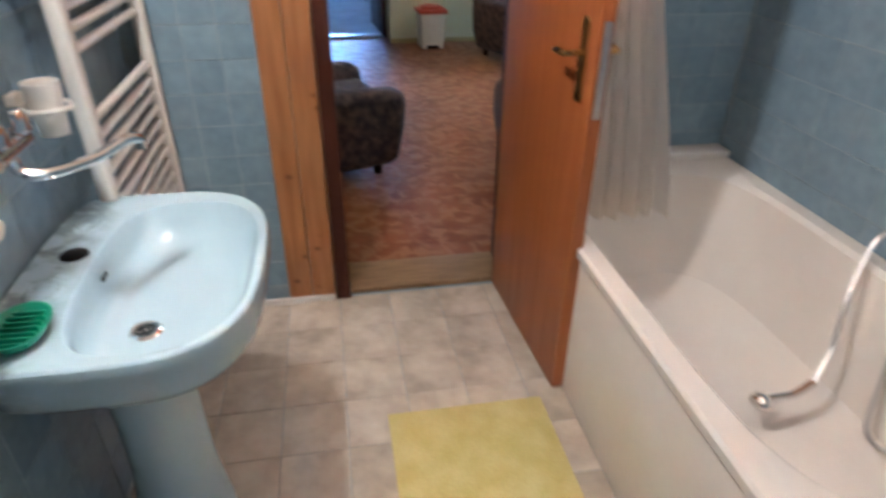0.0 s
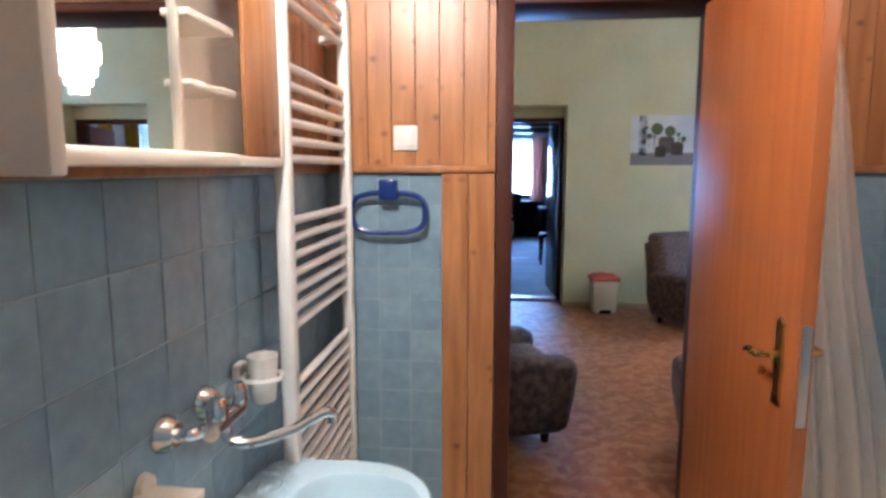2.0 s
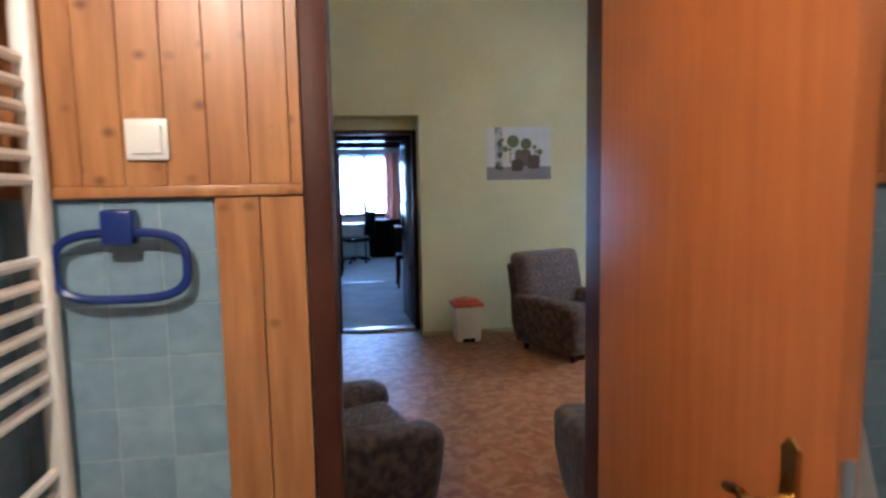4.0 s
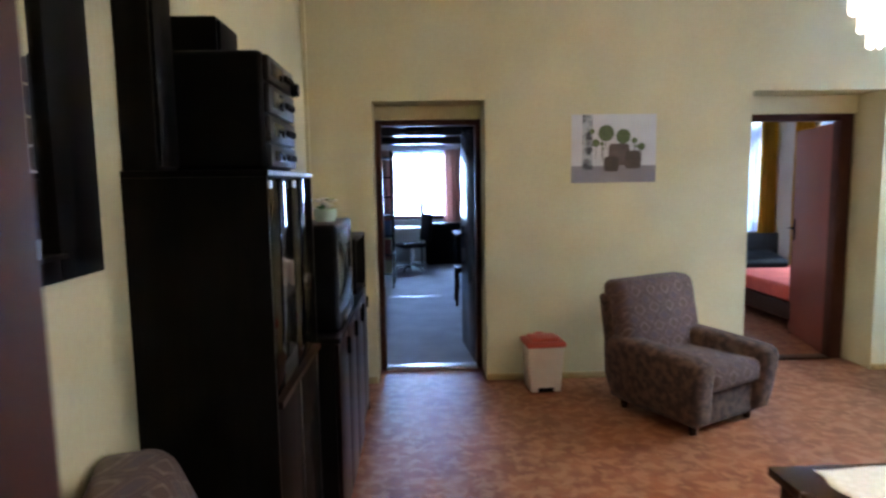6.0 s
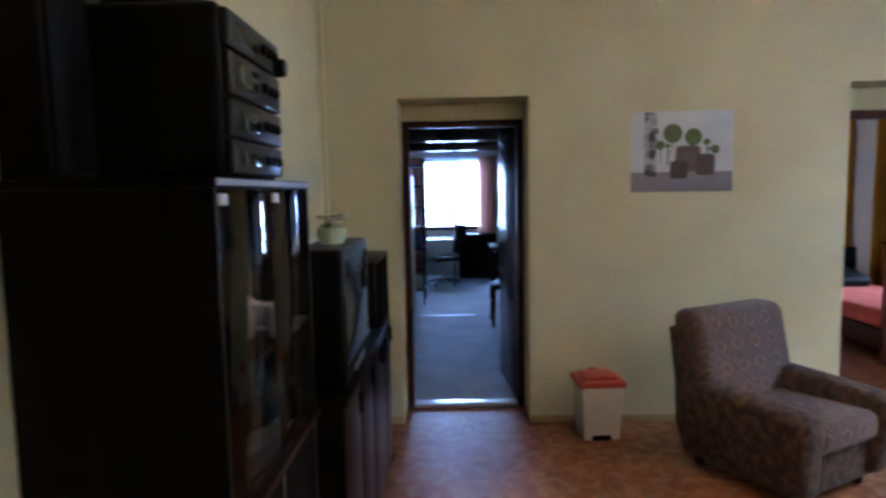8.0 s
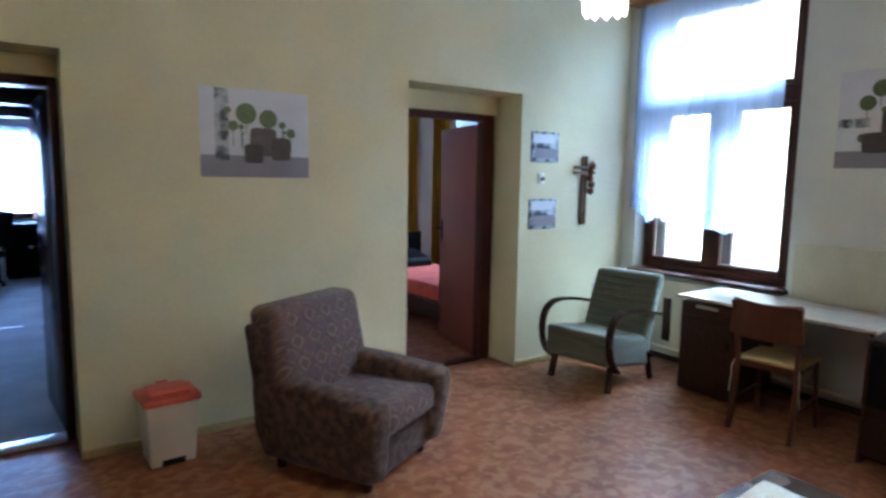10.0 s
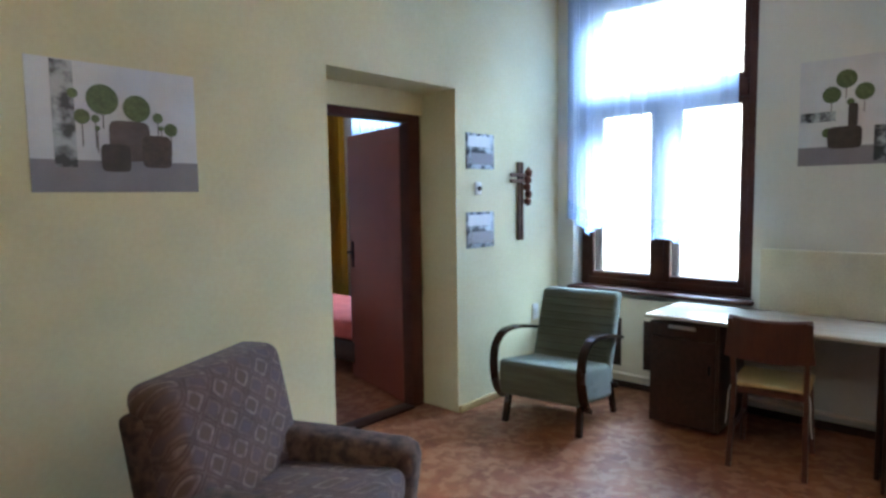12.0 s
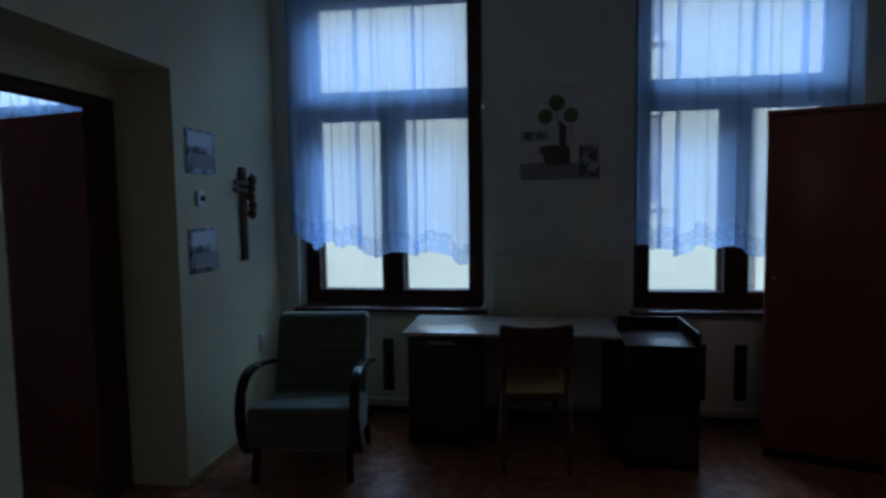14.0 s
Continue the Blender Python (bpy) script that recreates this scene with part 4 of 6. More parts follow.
# mirror cabinet
mc = thing("mirror_cabinet", pose(-0.425, 0, 0), "cream mirror cabinet with open side shelves above the washbasin", "mirror cabinet")
D = 0.145
boxpart("base_board", (0, 0.646, 1.523), (D, 1.09, 1.545), CREAM, mc, "", 0.004)
boxpart("top_board", (0, 0.646, 2.13), (D, 1.09, 2.15), CREAM, mc, "", 0.004)
boxpart("side_board", (0, 1.09, 1.523), (0.085, 1.46, 1.545), CREAM, mc, "", 0.004)
boxpart("side_top", (0, 1.09, 2.0), (0.085, 1.46, 2.02), CREAM, mc, "", 0.004)
boxpart("end_post", (0.075, 1.447, 1.545), (0.09, 1.46, 2.0), CREAM, mc, "", 0.003)
boxpart("side_panel", (0, 0.62, 1.512), (D + 0.01, 0.645, 2.16), CREAM, mc, "", 0.005)
boxpart("divider", (0, 0.928, 1.545), (D - 0.02, 0.94, 2.13), CREAM, mc, "", 0.003)
boxpart("back_panel", (0.0, 0.645, 1.545), (0.112, 0.928, 2.13), CREAM, mc, "", 0.002)
bm = bmesh.new()
bx(bm, (0.0, -0.28, 1.547), (0.005, 0.0, 2.128))
bmesh.ops.transform(bm, matrix=pose(0.1125, 0.927, 0, 0, 0, 1.2), verts=bm.verts)
part("mirror", bm, MIRROR, mc, "clear mirror glass")
boxpart("front_panel", (0.075, 1.26, 1.547), (0.085, 1.445, 1.998), PINE, mc, "varnished pine front panel", 0.003)
boxpart("shelf_back", (0.0, 0.94, 1.547), (0.008, 1.44, 1.998), CREAM, mc, "", 0.001)
for z in (1.64, 1.742, 1.845, 1.95, 2.05):
    boxpart("shelf", (0.008, 0.94, z), (D - 0.005, 1.088, z + 0.012), CREAM, mc, "", 0.002)

# towel radiator
rad = thing("towel_radiator", pose(-0.425, 0, 0), "white tubular towel radiator on the wall", "radiator")
for y in (1.485, 2.075):
    boxpart("post", (0.055, y - 0.02, 0.42), (0.095, y + 0.02, 2.06), WHITE, rad, "", 0.012, 3)
z, k = 0.47, 0
while z < 2.03:
    tubepart("rung", [(0.07, 1.50, z), (0.07, 2.06, z)], 0.0115, WHITE, rad, "", 8)
    k += 1
    z += 0.045 if k not in (12, 19, 25) else 0.155
for y in (1.52, 2.04):
    for zz in (0.55, 1.93):
        tubepart("wall_bracket", [(0.0, y, zz), (0.07, y, zz)], 0.012, WHITE, rad)

tr = thing("towel_ring", pose(-0.208, S0 - 0.012, 1.36), "dark blue plastic towel ring on a blue mount", "towel ring")
pts = [(0.125 * math.copysign(abs(math.cos(a)) ** 0.62, math.cos(a)), -0.03, 0.067 * math.copysign(abs(math.sin(a)) ** 0.62, math.sin(a)) + 0.012) for a in [2 * math.pi * i / 36 for i in range(37)]]
tubepart("ring", pts, 0.0095, BLUE, tr)
boxpart("mount", (-0.03, -0.05, 0.055), (0.03, 0.0, 0.125), BLUE, tr, "", 0.008)
sw = thing("light_switch", pose(-0.15, S0 - 0.016, 1.622), "white square wall switch on the pine boards", "switch")
boxpart("frame", (-0.041, -0.010, -0.041), (0.041, 0, 0.041), WHITE, sw, "", 0.004)
boxpart("rocker", (-0.029, -0.015, -0.029), (0.029, -0.008, 0.029), WHITE, sw, "", 0.003)
bmat = thing("bath_mat", pose(0.54, 1.12, 0.0), "yellow woven bath mat on the floor tiles", "mat")
boxpart("weave", (-0.25, -0.31, 0.0), (0.25, 0.31, 0.008), MAT, bmat, "", 0.003)
lampb = thing("wall_lamp", pose(-0.31, 0.86, 2.36), "round white glass lamp above the mirror cabinet", "lamp")
boxpart("back_plate", (-0.115, -0.06, -0.06), (-0.085, 0.06, 0.06), WHITE, lampb)
boxpart("arm", (-0.085, -0.012, -0.012), (0.07, 0.012, 0.012), WHITE, lampb)
bm = bmesh.new()
bmesh.ops.create_icosphere(bm, subdivisions=2, radius=0.03, matrix=Matrix.Translation((0.10, 0, 0)))
part("bulb", bm, WARMBULB, lampb, "small frosted bulb").visible_shadow = False

# Unseen fixture added to carry the fill bulb over the tub.
lampc = thing("ceiling_lamp", pose(1.3, 1.1, 2.5), "small white ceiling lamp with a bare frosted bulb, unseen, added to light the tub end", "lamp")
bm = bmesh.new()
lathe(bm, [(0.0, 0.0), (0.06, 0.0), (0.055, -0.02), (0.022, -0.035), (0.018, -0.075), (0.0, -0.075)], 24)
part("lamp_holder", bm, WHITE, lampc)
bm = bmesh.new()
bmesh.ops.create_icosphere(bm, subdivisions=2, radius=0.035, matrix=Matrix.Translation((0, 0, -0.115)))
part("bulb", bm, WARMBULB, lampc, "small frosted bulb").visible_shadow = False

# ---- living room: wall unit and television ----
cab = thing("display_cabinet", pose(W0, 3.89, 0), "tall black wood display cabinet with glass doors", "cabinet")
CD, CW, CH = 0.415, 0.735, 1.625
boxpart("side_panel", (0, 0, 0), (CD, 0.018, CH - 0.02), BLACK, cab, "", 0.002)
boxpart("side_panel", (0, CW - 0.018, 0), (CD, CW, CH - 0.02), BLACK, cab, "", 0.002)
boxpart("top_panel", (0, 0, CH - 0.02), (CD + 0.004, CW, CH), BLACK, cab, "", 0.002)
boxpart("back_panel", (0, 0.018, 0.02), (0.012, CW - 0.018, CH - 0.02), BROWNWOOD, cab, "dark brown back board", 0)
boxpart("base_panel", (0.012, 0.018, 0.04), (CD - 0.02, CW - 0.018, 0.06), BLACK, cab, "", 0)
boxpart("ledge", (0.012, 0.018, 0.898), (CD + 0.012, CW - 0.018, 0.92), DARKDOOR, cab, "dark brown ledge below the glass", 0.002)
boxpart("shelf", (0.012, 0.018, 1.200), (CD - 0.02, CW - 0.018, 1.215), BROWNWOOD, cab, "", 0.001)
boxpart("shelf", (0.012, 0.018, 0.40), (CD - 0.03, CW - 0.018, 0.418), BLACK, cab, "", 0.001)
for a, b in ((0.02, 0.366), (0.370, CW - 0.02)):
    g = boxpart("glass_door", (CD - 0.012, a, 0.926), (CD - 0.007, b, CH - 0.024), SMOKED, cab, "smoked glass door", 0.001)
    g.visible_shadow = False
    boxpart("clip", (CD - 0.006, a + 0.008, CH - 0.055), (CD, a + 0.05, CH - 0.032), STEEL, g, "small metal hinge clip", 0.001)
    ld = boxpart("lower_door", (CD - 0.018, a, 0.06), (CD - 0.002, b, 0.892), BLACK, cab, "plain black lower door", 0.002)
    boxpart("edge_strip", (CD - 0.002, b - 0.006, 0.07), (CD + 0.001, b - 0.001, 0.885), STEEL, ld, "thin pale edge strip", 0)
boxpart("edge_strip", (CD + 0.012, 0.02, 0.90), (CD + 0.015, CW - 0.02, 0.919), BROWNWOOD, cab, "brown edging of the ledge", 0)
boxpart("edge_strip", (CD + 0.004, 0.002, CH - 0.016), (CD + 0.007, CW - 0.002, CH - 0.003), STEEL, cab, "dull metal edging of the top", 0)
for y, s in ((0.205, 1.05), (0.455, 1.1)):
    mug = thing("mug", pose(W0 + 0.34, 3.89 + y, 1.2155, 0, 0, 200), "small pale pinkish ceramic mug on the cabinet shelf", "mug", "mugs in the cabinet")
    bm = bmesh.new()
    lathe(bm, [(0.0, 0.0), (0.03 * s, 0.0), (0.04 * s, 0.07 * s), (0.036 * s, 0.07 * s), (0.027 * s, 0.006), (0.0, 0.006)], 20)
    body = part("cup_body", bm, mat("pale_terracotta_glaze", (0.62, 0.47, 0.39), (0.70, 0.56, 0.48), rough=0.35), mug)
    tubepart("cup_handle", curve([(0.035 * s, 0, 0.055 * s), (0.062 * s, 0, 0.045 * s), (0.055 * s, 0, 0.02 * s), (0.032 * s, 0, 0.015 * s)]), 0.005, CREAM, mug)
dk = thing("glass_bowl", pose(W0 + 0.30, 4.36, 0.921), "low clear glass bowl on the cabinet ledge", "bowl")
bm = bmesh.new()
lathe(bm, [(0.0, 0.0), (0.05, 0.0), (0.11, 0.05), (0.106, 0.05), (0.048, 0.008), (0.0, 0.008)], 28)
part("bowl_body", bm, STEEL, dk, "shiny bowl")

low = thing("low_cabinet", pose(W0, 4.64, 0), "low black cabinet with panelled doors under the television", "cabinet")
LW, LD, LH = 1.02, 0.50, 0.93
boxpart("body", (0, 0, 0.06), (LD - 0.02, LW, LH - 0.025), BLACK, low, "", 0.003)
boxpart("plinth", (0.02, 0.02, 0), (LD - 0.05, LW - 0.02, 0.06), BLACK, low, "", 0)
boxpart("top_panel", (0, -0.002, LH - 0.025), (LD + 0.01, LW + 0.002, LH), BLACK, low, "", 0.003)
for a in (0.01, 0.345, 0.68):
    dr = boxpart("door", (LD - 0.02, a, 0.075), (LD, a + 0.325, LH - 0.035), DARKDOOR, low, "dark brown gloss door", 0.004)
    boxpart("handle", (LD, a + 0.28, 0.78), (LD + 0.018, a + 0.295, 0.86), BLACKP, dr, "", 0.004)
sc = thing("shelf_cabinet", pose(W0, 5.665, 0), "black open-topped shelf cabinet beside the doorway", "cabinet")
SW, SD, SH = 0.60, 0.475, 1.255
boxpart("side_panel", (0, 0, 0), (SD, 0.018, SH), BLACK, sc, "", 0.002)
boxpart("side_panel", (0, SW - 0.018, 0), (SD, SW, SH), BLACK, sc, "", 0.002)
boxpart("top_panel", (0, 0.018, SH - 0.02), (SD, SW - 0.018, SH), BLACK, sc, "", 0.002)
boxpart("back_panel", (0, 0.018, 0.05), (0.012, SW - 0.018, SH - 0.02), BLACK, sc, "", 0)
boxpart("shelf", (0.012, 0.018, 0.88), (SD - 0.01, SW - 0.018, 0.90), BLACK, sc, "", 0.001)
for a in (0.02, 0.302):
    dr = boxpart("door", (SD - 0.018, a, 0.06), (SD + 0.002, a + 0.278, 0.875), DARKDOOR, sc, "dark brown gloss door", 0.004)
    boxpart("handle", (SD, a + 0.23, 0.74), (SD + 0.018, a + 0.245, 0.82), BLACKP, dr, "", 0.004)
pap = thing("paper_stack", pose(W0 + 0.28, 5.93, 0.901, 0, 0, 8), "small stack of pale papers on the cabinet shelf", "papers")
boxpart("sheets", (-0.13, -0.17, 0.0), (0.13, 0.17, 0.035), PAPER, pap, "", 0.002)

tv = thing("television", pose(W0 + 0.26, 5.02, LH, 0, 0, 0), "grey-black tube television on the low cabinet", "television")
bm = bmesh.new()
bx(bm, (0.05, -0.29, 0.0), (0.235, 0.29, 0.475), 0.02, 3)
part("housing", bm, BLACKP, tv)
bm = bmesh.new()
bx(bm, (-0.20, -0.23, 0.03), (0.06, 0.23, 0.43), 0.03, 3)
for v in bm.verts:
    if v.co.x < -0.1:
        v.co.y *= 0.6
        v.co.z = 0.22 + (v.co.z - 0.22) * 0.65
part("tube_back", bm, BLACKP, tv)
bm = bmesh.new()
n = 12
g = [[bm.verts.new((0.236 + 0.02 * (1 - (2 * i / n - 1) ** 2) * (1 - (2 * j / n - 1) ** 2), -0.25 + 0.5 * i / n, 0.075 + 0.36 * j / n)) for j in range(n + 1)] for i in range(n + 1)]
for i in range(n):
    for j in range(n):
        bm.faces.new((g[i][j], g[i + 1][j], g[i + 1][j + 1], g[i][j + 1]))
part("screen", bm, SCREEN, tv, "dark grey curved screen")
boxpart("button_strip", (0.235, -0.12, 0.02), (0.241, 0.12, 0.045), STEEL, tv, "", 0.002)
vase = thing("flower_dish", pose(W0 + 0.41, 5.0, LH + 0.474), "small pale dish with white and green artificial flowers", "flower dish")
bm = bmesh.new()
lathe(bm, [(0.0, 0.0), (0.042, 0.0), (0.055, 0.03), (0.052, 0.06), (0.047, 0.06), (0.048, 0.03), (0.038, 0.008), (0.0, 0.008)], 24)
part("dish", bm, mat("pale_green_glass", (0.42, 0.58, 0.36), (0.60, 0.70, 0.55), rough=0.2), vase, "pale green dish")
rnd = random.Random(4)
for i in range(14):
    a, r = rnd.uniform(0, 6.28), rnd.uniform(0.0, 0.055)
    x, y, z = r * math.cos(a), r * math.sin(a), rnd.uniform(0.05, 0.10)
    bm = bmesh.new()
    for k in range(6):
        b = k * math.pi / 3
        bx(bm, (0.002, -0.009, 0), (0.026, 0.009, 0.004), 0.001, 1, pose(x, y, z, 0, -25, math.degrees(b)))
    part("flower", bm, WHITE if i % 3 else mat("leaf_green", (0.05, 0.14, 0.03), (0.08, 0.2, 0.05)), vase)

st = thing("stereo_tower", pose(W0, 4.06, CH), "black hi-fi tower standing on the display cabinet", "stereo")
boxpart("housing", (0.02, 0, 0.0), (0.375, 0.40, 0.375), BLACKP, st, "", 0.02, 3)
for i, (a, b) in enumerate(((0.012, 0.085), (0.092, 0.175), (0.182, 0.275), (0.282, 0.362))):
    f = boxpart("front_panel", (0.372, 0.012, a), (0.392, 0.388, b), plain("dark_grey_front", (0.012, 0.012, 0.014), 0.4), st, "", 0.006)
    boxpart("display", (0.392, 0.05, a + 0.02), (0.394, 0.20, b - 0.02), SCREEN, f, "", 0.001)
    for k in range(3):
        bm = bmesh.new()
        lathe(bm, [(0.0, 0.014), (0.010, 0.014), (0.013, 0.0)], 14)
        bmesh.ops.transform(bm, matrix=pose(0.392, 0.24 + 0.045 * k, (a + b) / 2, 0, 90, 0), verts=bm.verts)
        part("button", bm, BLACKP, f)
bm = bmesh.new()
lathe(bm, [(0.0, 0.026), (0.022, 0.026), (0.026, 0.0)], 20)
bmesh.ops.transform(bm, matrix=pose(0.392, 0.355, 0.30, 0, 90, 0), verts=bm.verts)
part("volume_knob", bm, BLACKP, st)


def speaker(m, w, d, h, label):
    s = thing("loudspeaker", m, label, "loudspeaker", "loudspeakers")
    boxpart("box", (0, 0, 0), (d, w, h), BLACK, s, "", 0.004)
    boxpart("cloth_front", (d, 0.01, 0.012), (d + 0.012, w - 0.01, h - 0.012), BLACKP, s, "", 0.004)
    return s


speaker(pose(W0, 3.905, CH), 0.15, 0.10, 0.72, "slim black loudspeaker standing upright on the cabinet")
speaker(pose(W0 + 0.02, 4.25, CH + 0.375), 0.22, 0.16, 0.15, "small black loudspeaker on top of the hi-fi tower")

mir = thing("framed_mirror", pose(W0 + 0.001, 0, 0), "wall mirror in a wide black wooden frame with a ledge", "mirror")
bm = bmesh.new()
for lo, hi in (((0, 3.52, 1.365), (0.03, 3.71, 2.6)), ((0, 2.62, 1.36), (0.03, 2.78, 2.6)), ((0, 2.78, 1.365), (0.03, 3.52, 1.42)), ((0, 2.78, 2.5), (0.03, 3.52, 2.6))):
    bx(bm, lo, hi, 0.004)
part("frame", bm, BLACK, mir)
boxpart("mirror_glass", (0.0, 2.78, 1.42), (0.012, 3.52, 2.5), MIRROR, mir, "", 0)
boxpart("ledge", (0.012, 2.78, 1.42), (0.05, 3.52, 1.43), BLACK, mir, "", 0.002)
can = thing("glass_candle_holder", pose(W0 + 0.035, 3.40, 1.4305), "small clear glass candle holder on the mirror ledge", "candle holder")
bm = bmesh.new()
lathe(bm, [(0.0, 0.0), (0.022, 0.0), (0.025, 0.04), (0.021, 0.04), (0.018, 0.006), (0.0, 0.006)], 18)
part("holder", bm, STEEL, can)


# ---- armchairs ----
def padded(m, lean=0.20, tall=0.915):
    """A deep upholstered armchair: it faces -y."""
    a = thing("armchair", m, "mauve-brown patterned upholstered armchair with thick arms", "armchair", "upholstered armchairs")
    boxpart("base", (-0.30, -0.345, 0.055), (0.30, 0.33, 0.29), BROWNFAB, a, "", 0.035, 3)
    bm = bmesh.new()
    bx(bm, (-0.235, -0.40, 0.255), (0.235, 0.26, 0.415), 0.055, 4)
    for v in bm.verts:
        v.co.z += 0.035 * (-v.co.y) + 0.018 * math.cos(v.co.x * 6)
    part("seat_cushion", bm, MAUVE, a)
    for s in (-1, 1):
        bm = bmesh.new()
        prism(bm, [(-0.385, 0.10), (-0.41, 0.30), (-0.425, 0.43), (-0.41, 0.478), (-0.365, 0.502), (0.0, 0.525), (0.30, 0.535), (0.375, 0.47), (0.37, 0.25), (0.33, 0.08), (-0.33, 0.07)], s * 0.215, s * 0.385, "x", 0.055, 4)
        for v in bm.verts:
            if v.co.z < 0.30:
                v.co.x *= 0.86 + 0.14 * max(0, v.co.z) / 0.30
        part("armrest", bm, BROWNFAB, a)
        bm = bmesh.new()
        bx(bm, (s * 0.25, 0.25, 0.45), (s * 0.375, 0.345, 0.80), 0.03, 3)
        bmesh.ops.transform(bm, matrix=Matrix.Translation((0, 0.03, 0)) @ Matrix(((1, 0, 0, 0), (0, 1, lean - 0.03, -0.45 * lean), (0, 0, (tall - 0.37) / 0.545, 0.45 - 0.45 * (tall - 0.37) / 0.545), (0, 0, 0, 1))), verts=bm.verts)
        part("back_wing", bm, BROWNFAB, a)
    bm = bmesh.new()
    bx(bm, (-0.348, 0.11, 0.33), (0.348, 0.31, tall), 0.055, 5)
    for v in bm.verts:
        v.co.y += lean * (v.co.z - 0.33) - 0.02 * math.cos(v.co.x * 5)
        if v.co.z > tall - 0.12:
            v.co.z -= 0.25 * v.co.x ** 2
    part("backrest", bm, MAUVE, a)
    for x in (-0.25, 0.25):
        for y in (-0.28, 0.28):
            bm = bmesh.new()
            lathe(bm, [(0.0, 0.0), (0.022, 0.0), (0.028, 0.06), (0.0, 0.06)], 12, (x, y, 0))
            part("foot", bm, BENTWOOD, a)
    for piece in a.children:
        for v in piece.data.vertices:
            v.co.x *= 1.07
    return a


arm = padded(pose(2.125, 6.045, 0, 0, 0, 28))
padded(pose(0.075, 3.52, 0, 0, 0, 109), 0.38, 0.90)["label"] = "mauve-brown patterned armchair with its back reclined, beside the black cabinets"
copy_thing(arm, pose(1.50, 3.04, 0, 0, 0, 174))["label"] = "mauve-brown patterned armchair facing the coffee table"

# green bentwood armchair, facing -y in its own frame
g = thing("bentwood_armchair", pose(4.45, 6.262, 0, 0, 0, -83), "grey-green cushioned armchair with dark bent wooden arms", "armchair")
bm = bmesh.new()
bx(bm, (-0.288, -0.37, 0.165), (0.288, 0.24, 0.405), 0.035, 4)
for v in bm.verts:
    v.co.z -= 0.14 * (v.co.y + 0.36) - 0.035
    if v.co.z > 0.3:
        v.co.z += 0.02 * math.cos(v.co.x * 5) * math.cos((v.co.y + 0.06) * 4)
    elif v.co.y < -0.2:
        v.co.z += 0.06 * v.co.x ** 2
part("seat_cushion", bm, GREENFAB, g, "bluish grey-green seat cushion")
bm = bmesh.new()
bx(bm, (-0.288, 0.11, 0.30), (0.288, 0.23, 0.835), 0.035, 4)
for v in bm.verts:
    v.co.y += 0.36 * (v.co.z - 0.30) - 0.015 * math.cos(v.co.x * 5)
back = part("backrest", bm, GREENFAB, g)
for k in range(9):
    z = 0.36 + k * 0.052
    boxpart("channel_stitch", (-0.272, 0.106 + 0.36 * (z - 0.30) - 0.006, z - 0.003), (0.272, 0.110 + 0.36 * (z - 0.30) - 0.004, z + 0.003), GREENDARK, back, "darker line in the striped weave", 0.001, 1)
sec = [(-0.026, -0.011), (0.026, -0.011), (0.026, 0.011), (-0.026, 0.011)]
for s in (-1, 1):
    bm = bmesh.new()
    x = s * 0.308
    sweep(bm, curve([(x, -0.27, 0.16), (x, -0.33, 0.22), (x, -0.372, 0.30), (x, -0.39, 0.42), (x, -0.36, 0.535), (x, -0.26, 0.60), (x, -0.10, 0.605), (x, 0.10, 0.575), (x, 0.30, 0.53)], 6), sec, (0, 0, 1))
    part("bent_arm", bm, BENTWOOD, g, "dark bent wooden arm")
    bm = bmesh.new()
    sweep(bm, [(s * 0.27, 0.17, 0.30), (s * 0.275, 0.22, 0.14), (s * 0.28, 0.26, 0.0)], [(-0.016, -0.02), (0.016, -0.02), (0.016, 0.02), (-0.016, 0.02)], (0, 1, 0))
    part("rear_leg", bm, BENTWOOD, g)
    bm = bmesh.new()
    sweep(bm, [(s * 0.255, -0.27, 0.22), (s * 0.265, -0.315, 0.0)], [(-0.018, -0.02), (0.018, -0.02), (0.018, 0.02), (-0.018, 0.02)], (0, 1, 0))
    part("front_leg", bm, BENTWOOD, g)
bm = bmesh.new()
bx(bm, (-0.32, -0.33, 0.205), (0.32, -0.30, 0.245), 0.004)
part("cross_rail", bm, BENTWOOD, g)
boxpart("cross_rail", (-0.32, 0.20, 0.19), (0.32, 0.23, 0.225), BENTWOOD, g, "", 0.004)

# desk, chair, small cabinet
desk = thing("desk", pose(4.64, 4.455, 0), "writing desk with a pale top and dark brown drawer cabinet", "desk")
boxpart("desktop", (0.0, 0.0, 0.722), (0.60, 1.30, 0.745), DESKTOP, desk, "pale glossy laminate top", 0.003)
boxpart("drawer_cabinet", (0.05, 0.845, 0.03), (0.57, 1.28, 0.70), BROWNWOOD, desk, "dark brown cabinet", 0.004)
dr = boxpart("door", (0.032, 0.86, 0.05), (0.05, 1.265, 0.60), BROWNWOOD, desk, "", 0.004)
boxpart("handle", (0.02, 0.885, 0.40), (0.032, 0.90, 0.46), BLACKP, dr, "", 0.003)
dw = boxpart("drawer", (0.032, 0.86, 0.61), (0.05, 1.265, 0.695), BROWNWOOD, desk, "", 0.004)
boxpart("grip", (0.022, 0.98, 0.665), (0.034, 1.15, 0.688), STEEL, dw, "pale drawer grip", 0.003)
boxpart("side_panel", (0.03, 0.02, 0.0), (0.57, 0.045, 0.722), BROWNWOOD, desk, "", 0.003)

ch = thing("wooden_chair", pose(4.61, 4.975, 0, 0, 0, -83), "reddish-brown wooden chair with a worn yellow seat", "chair")
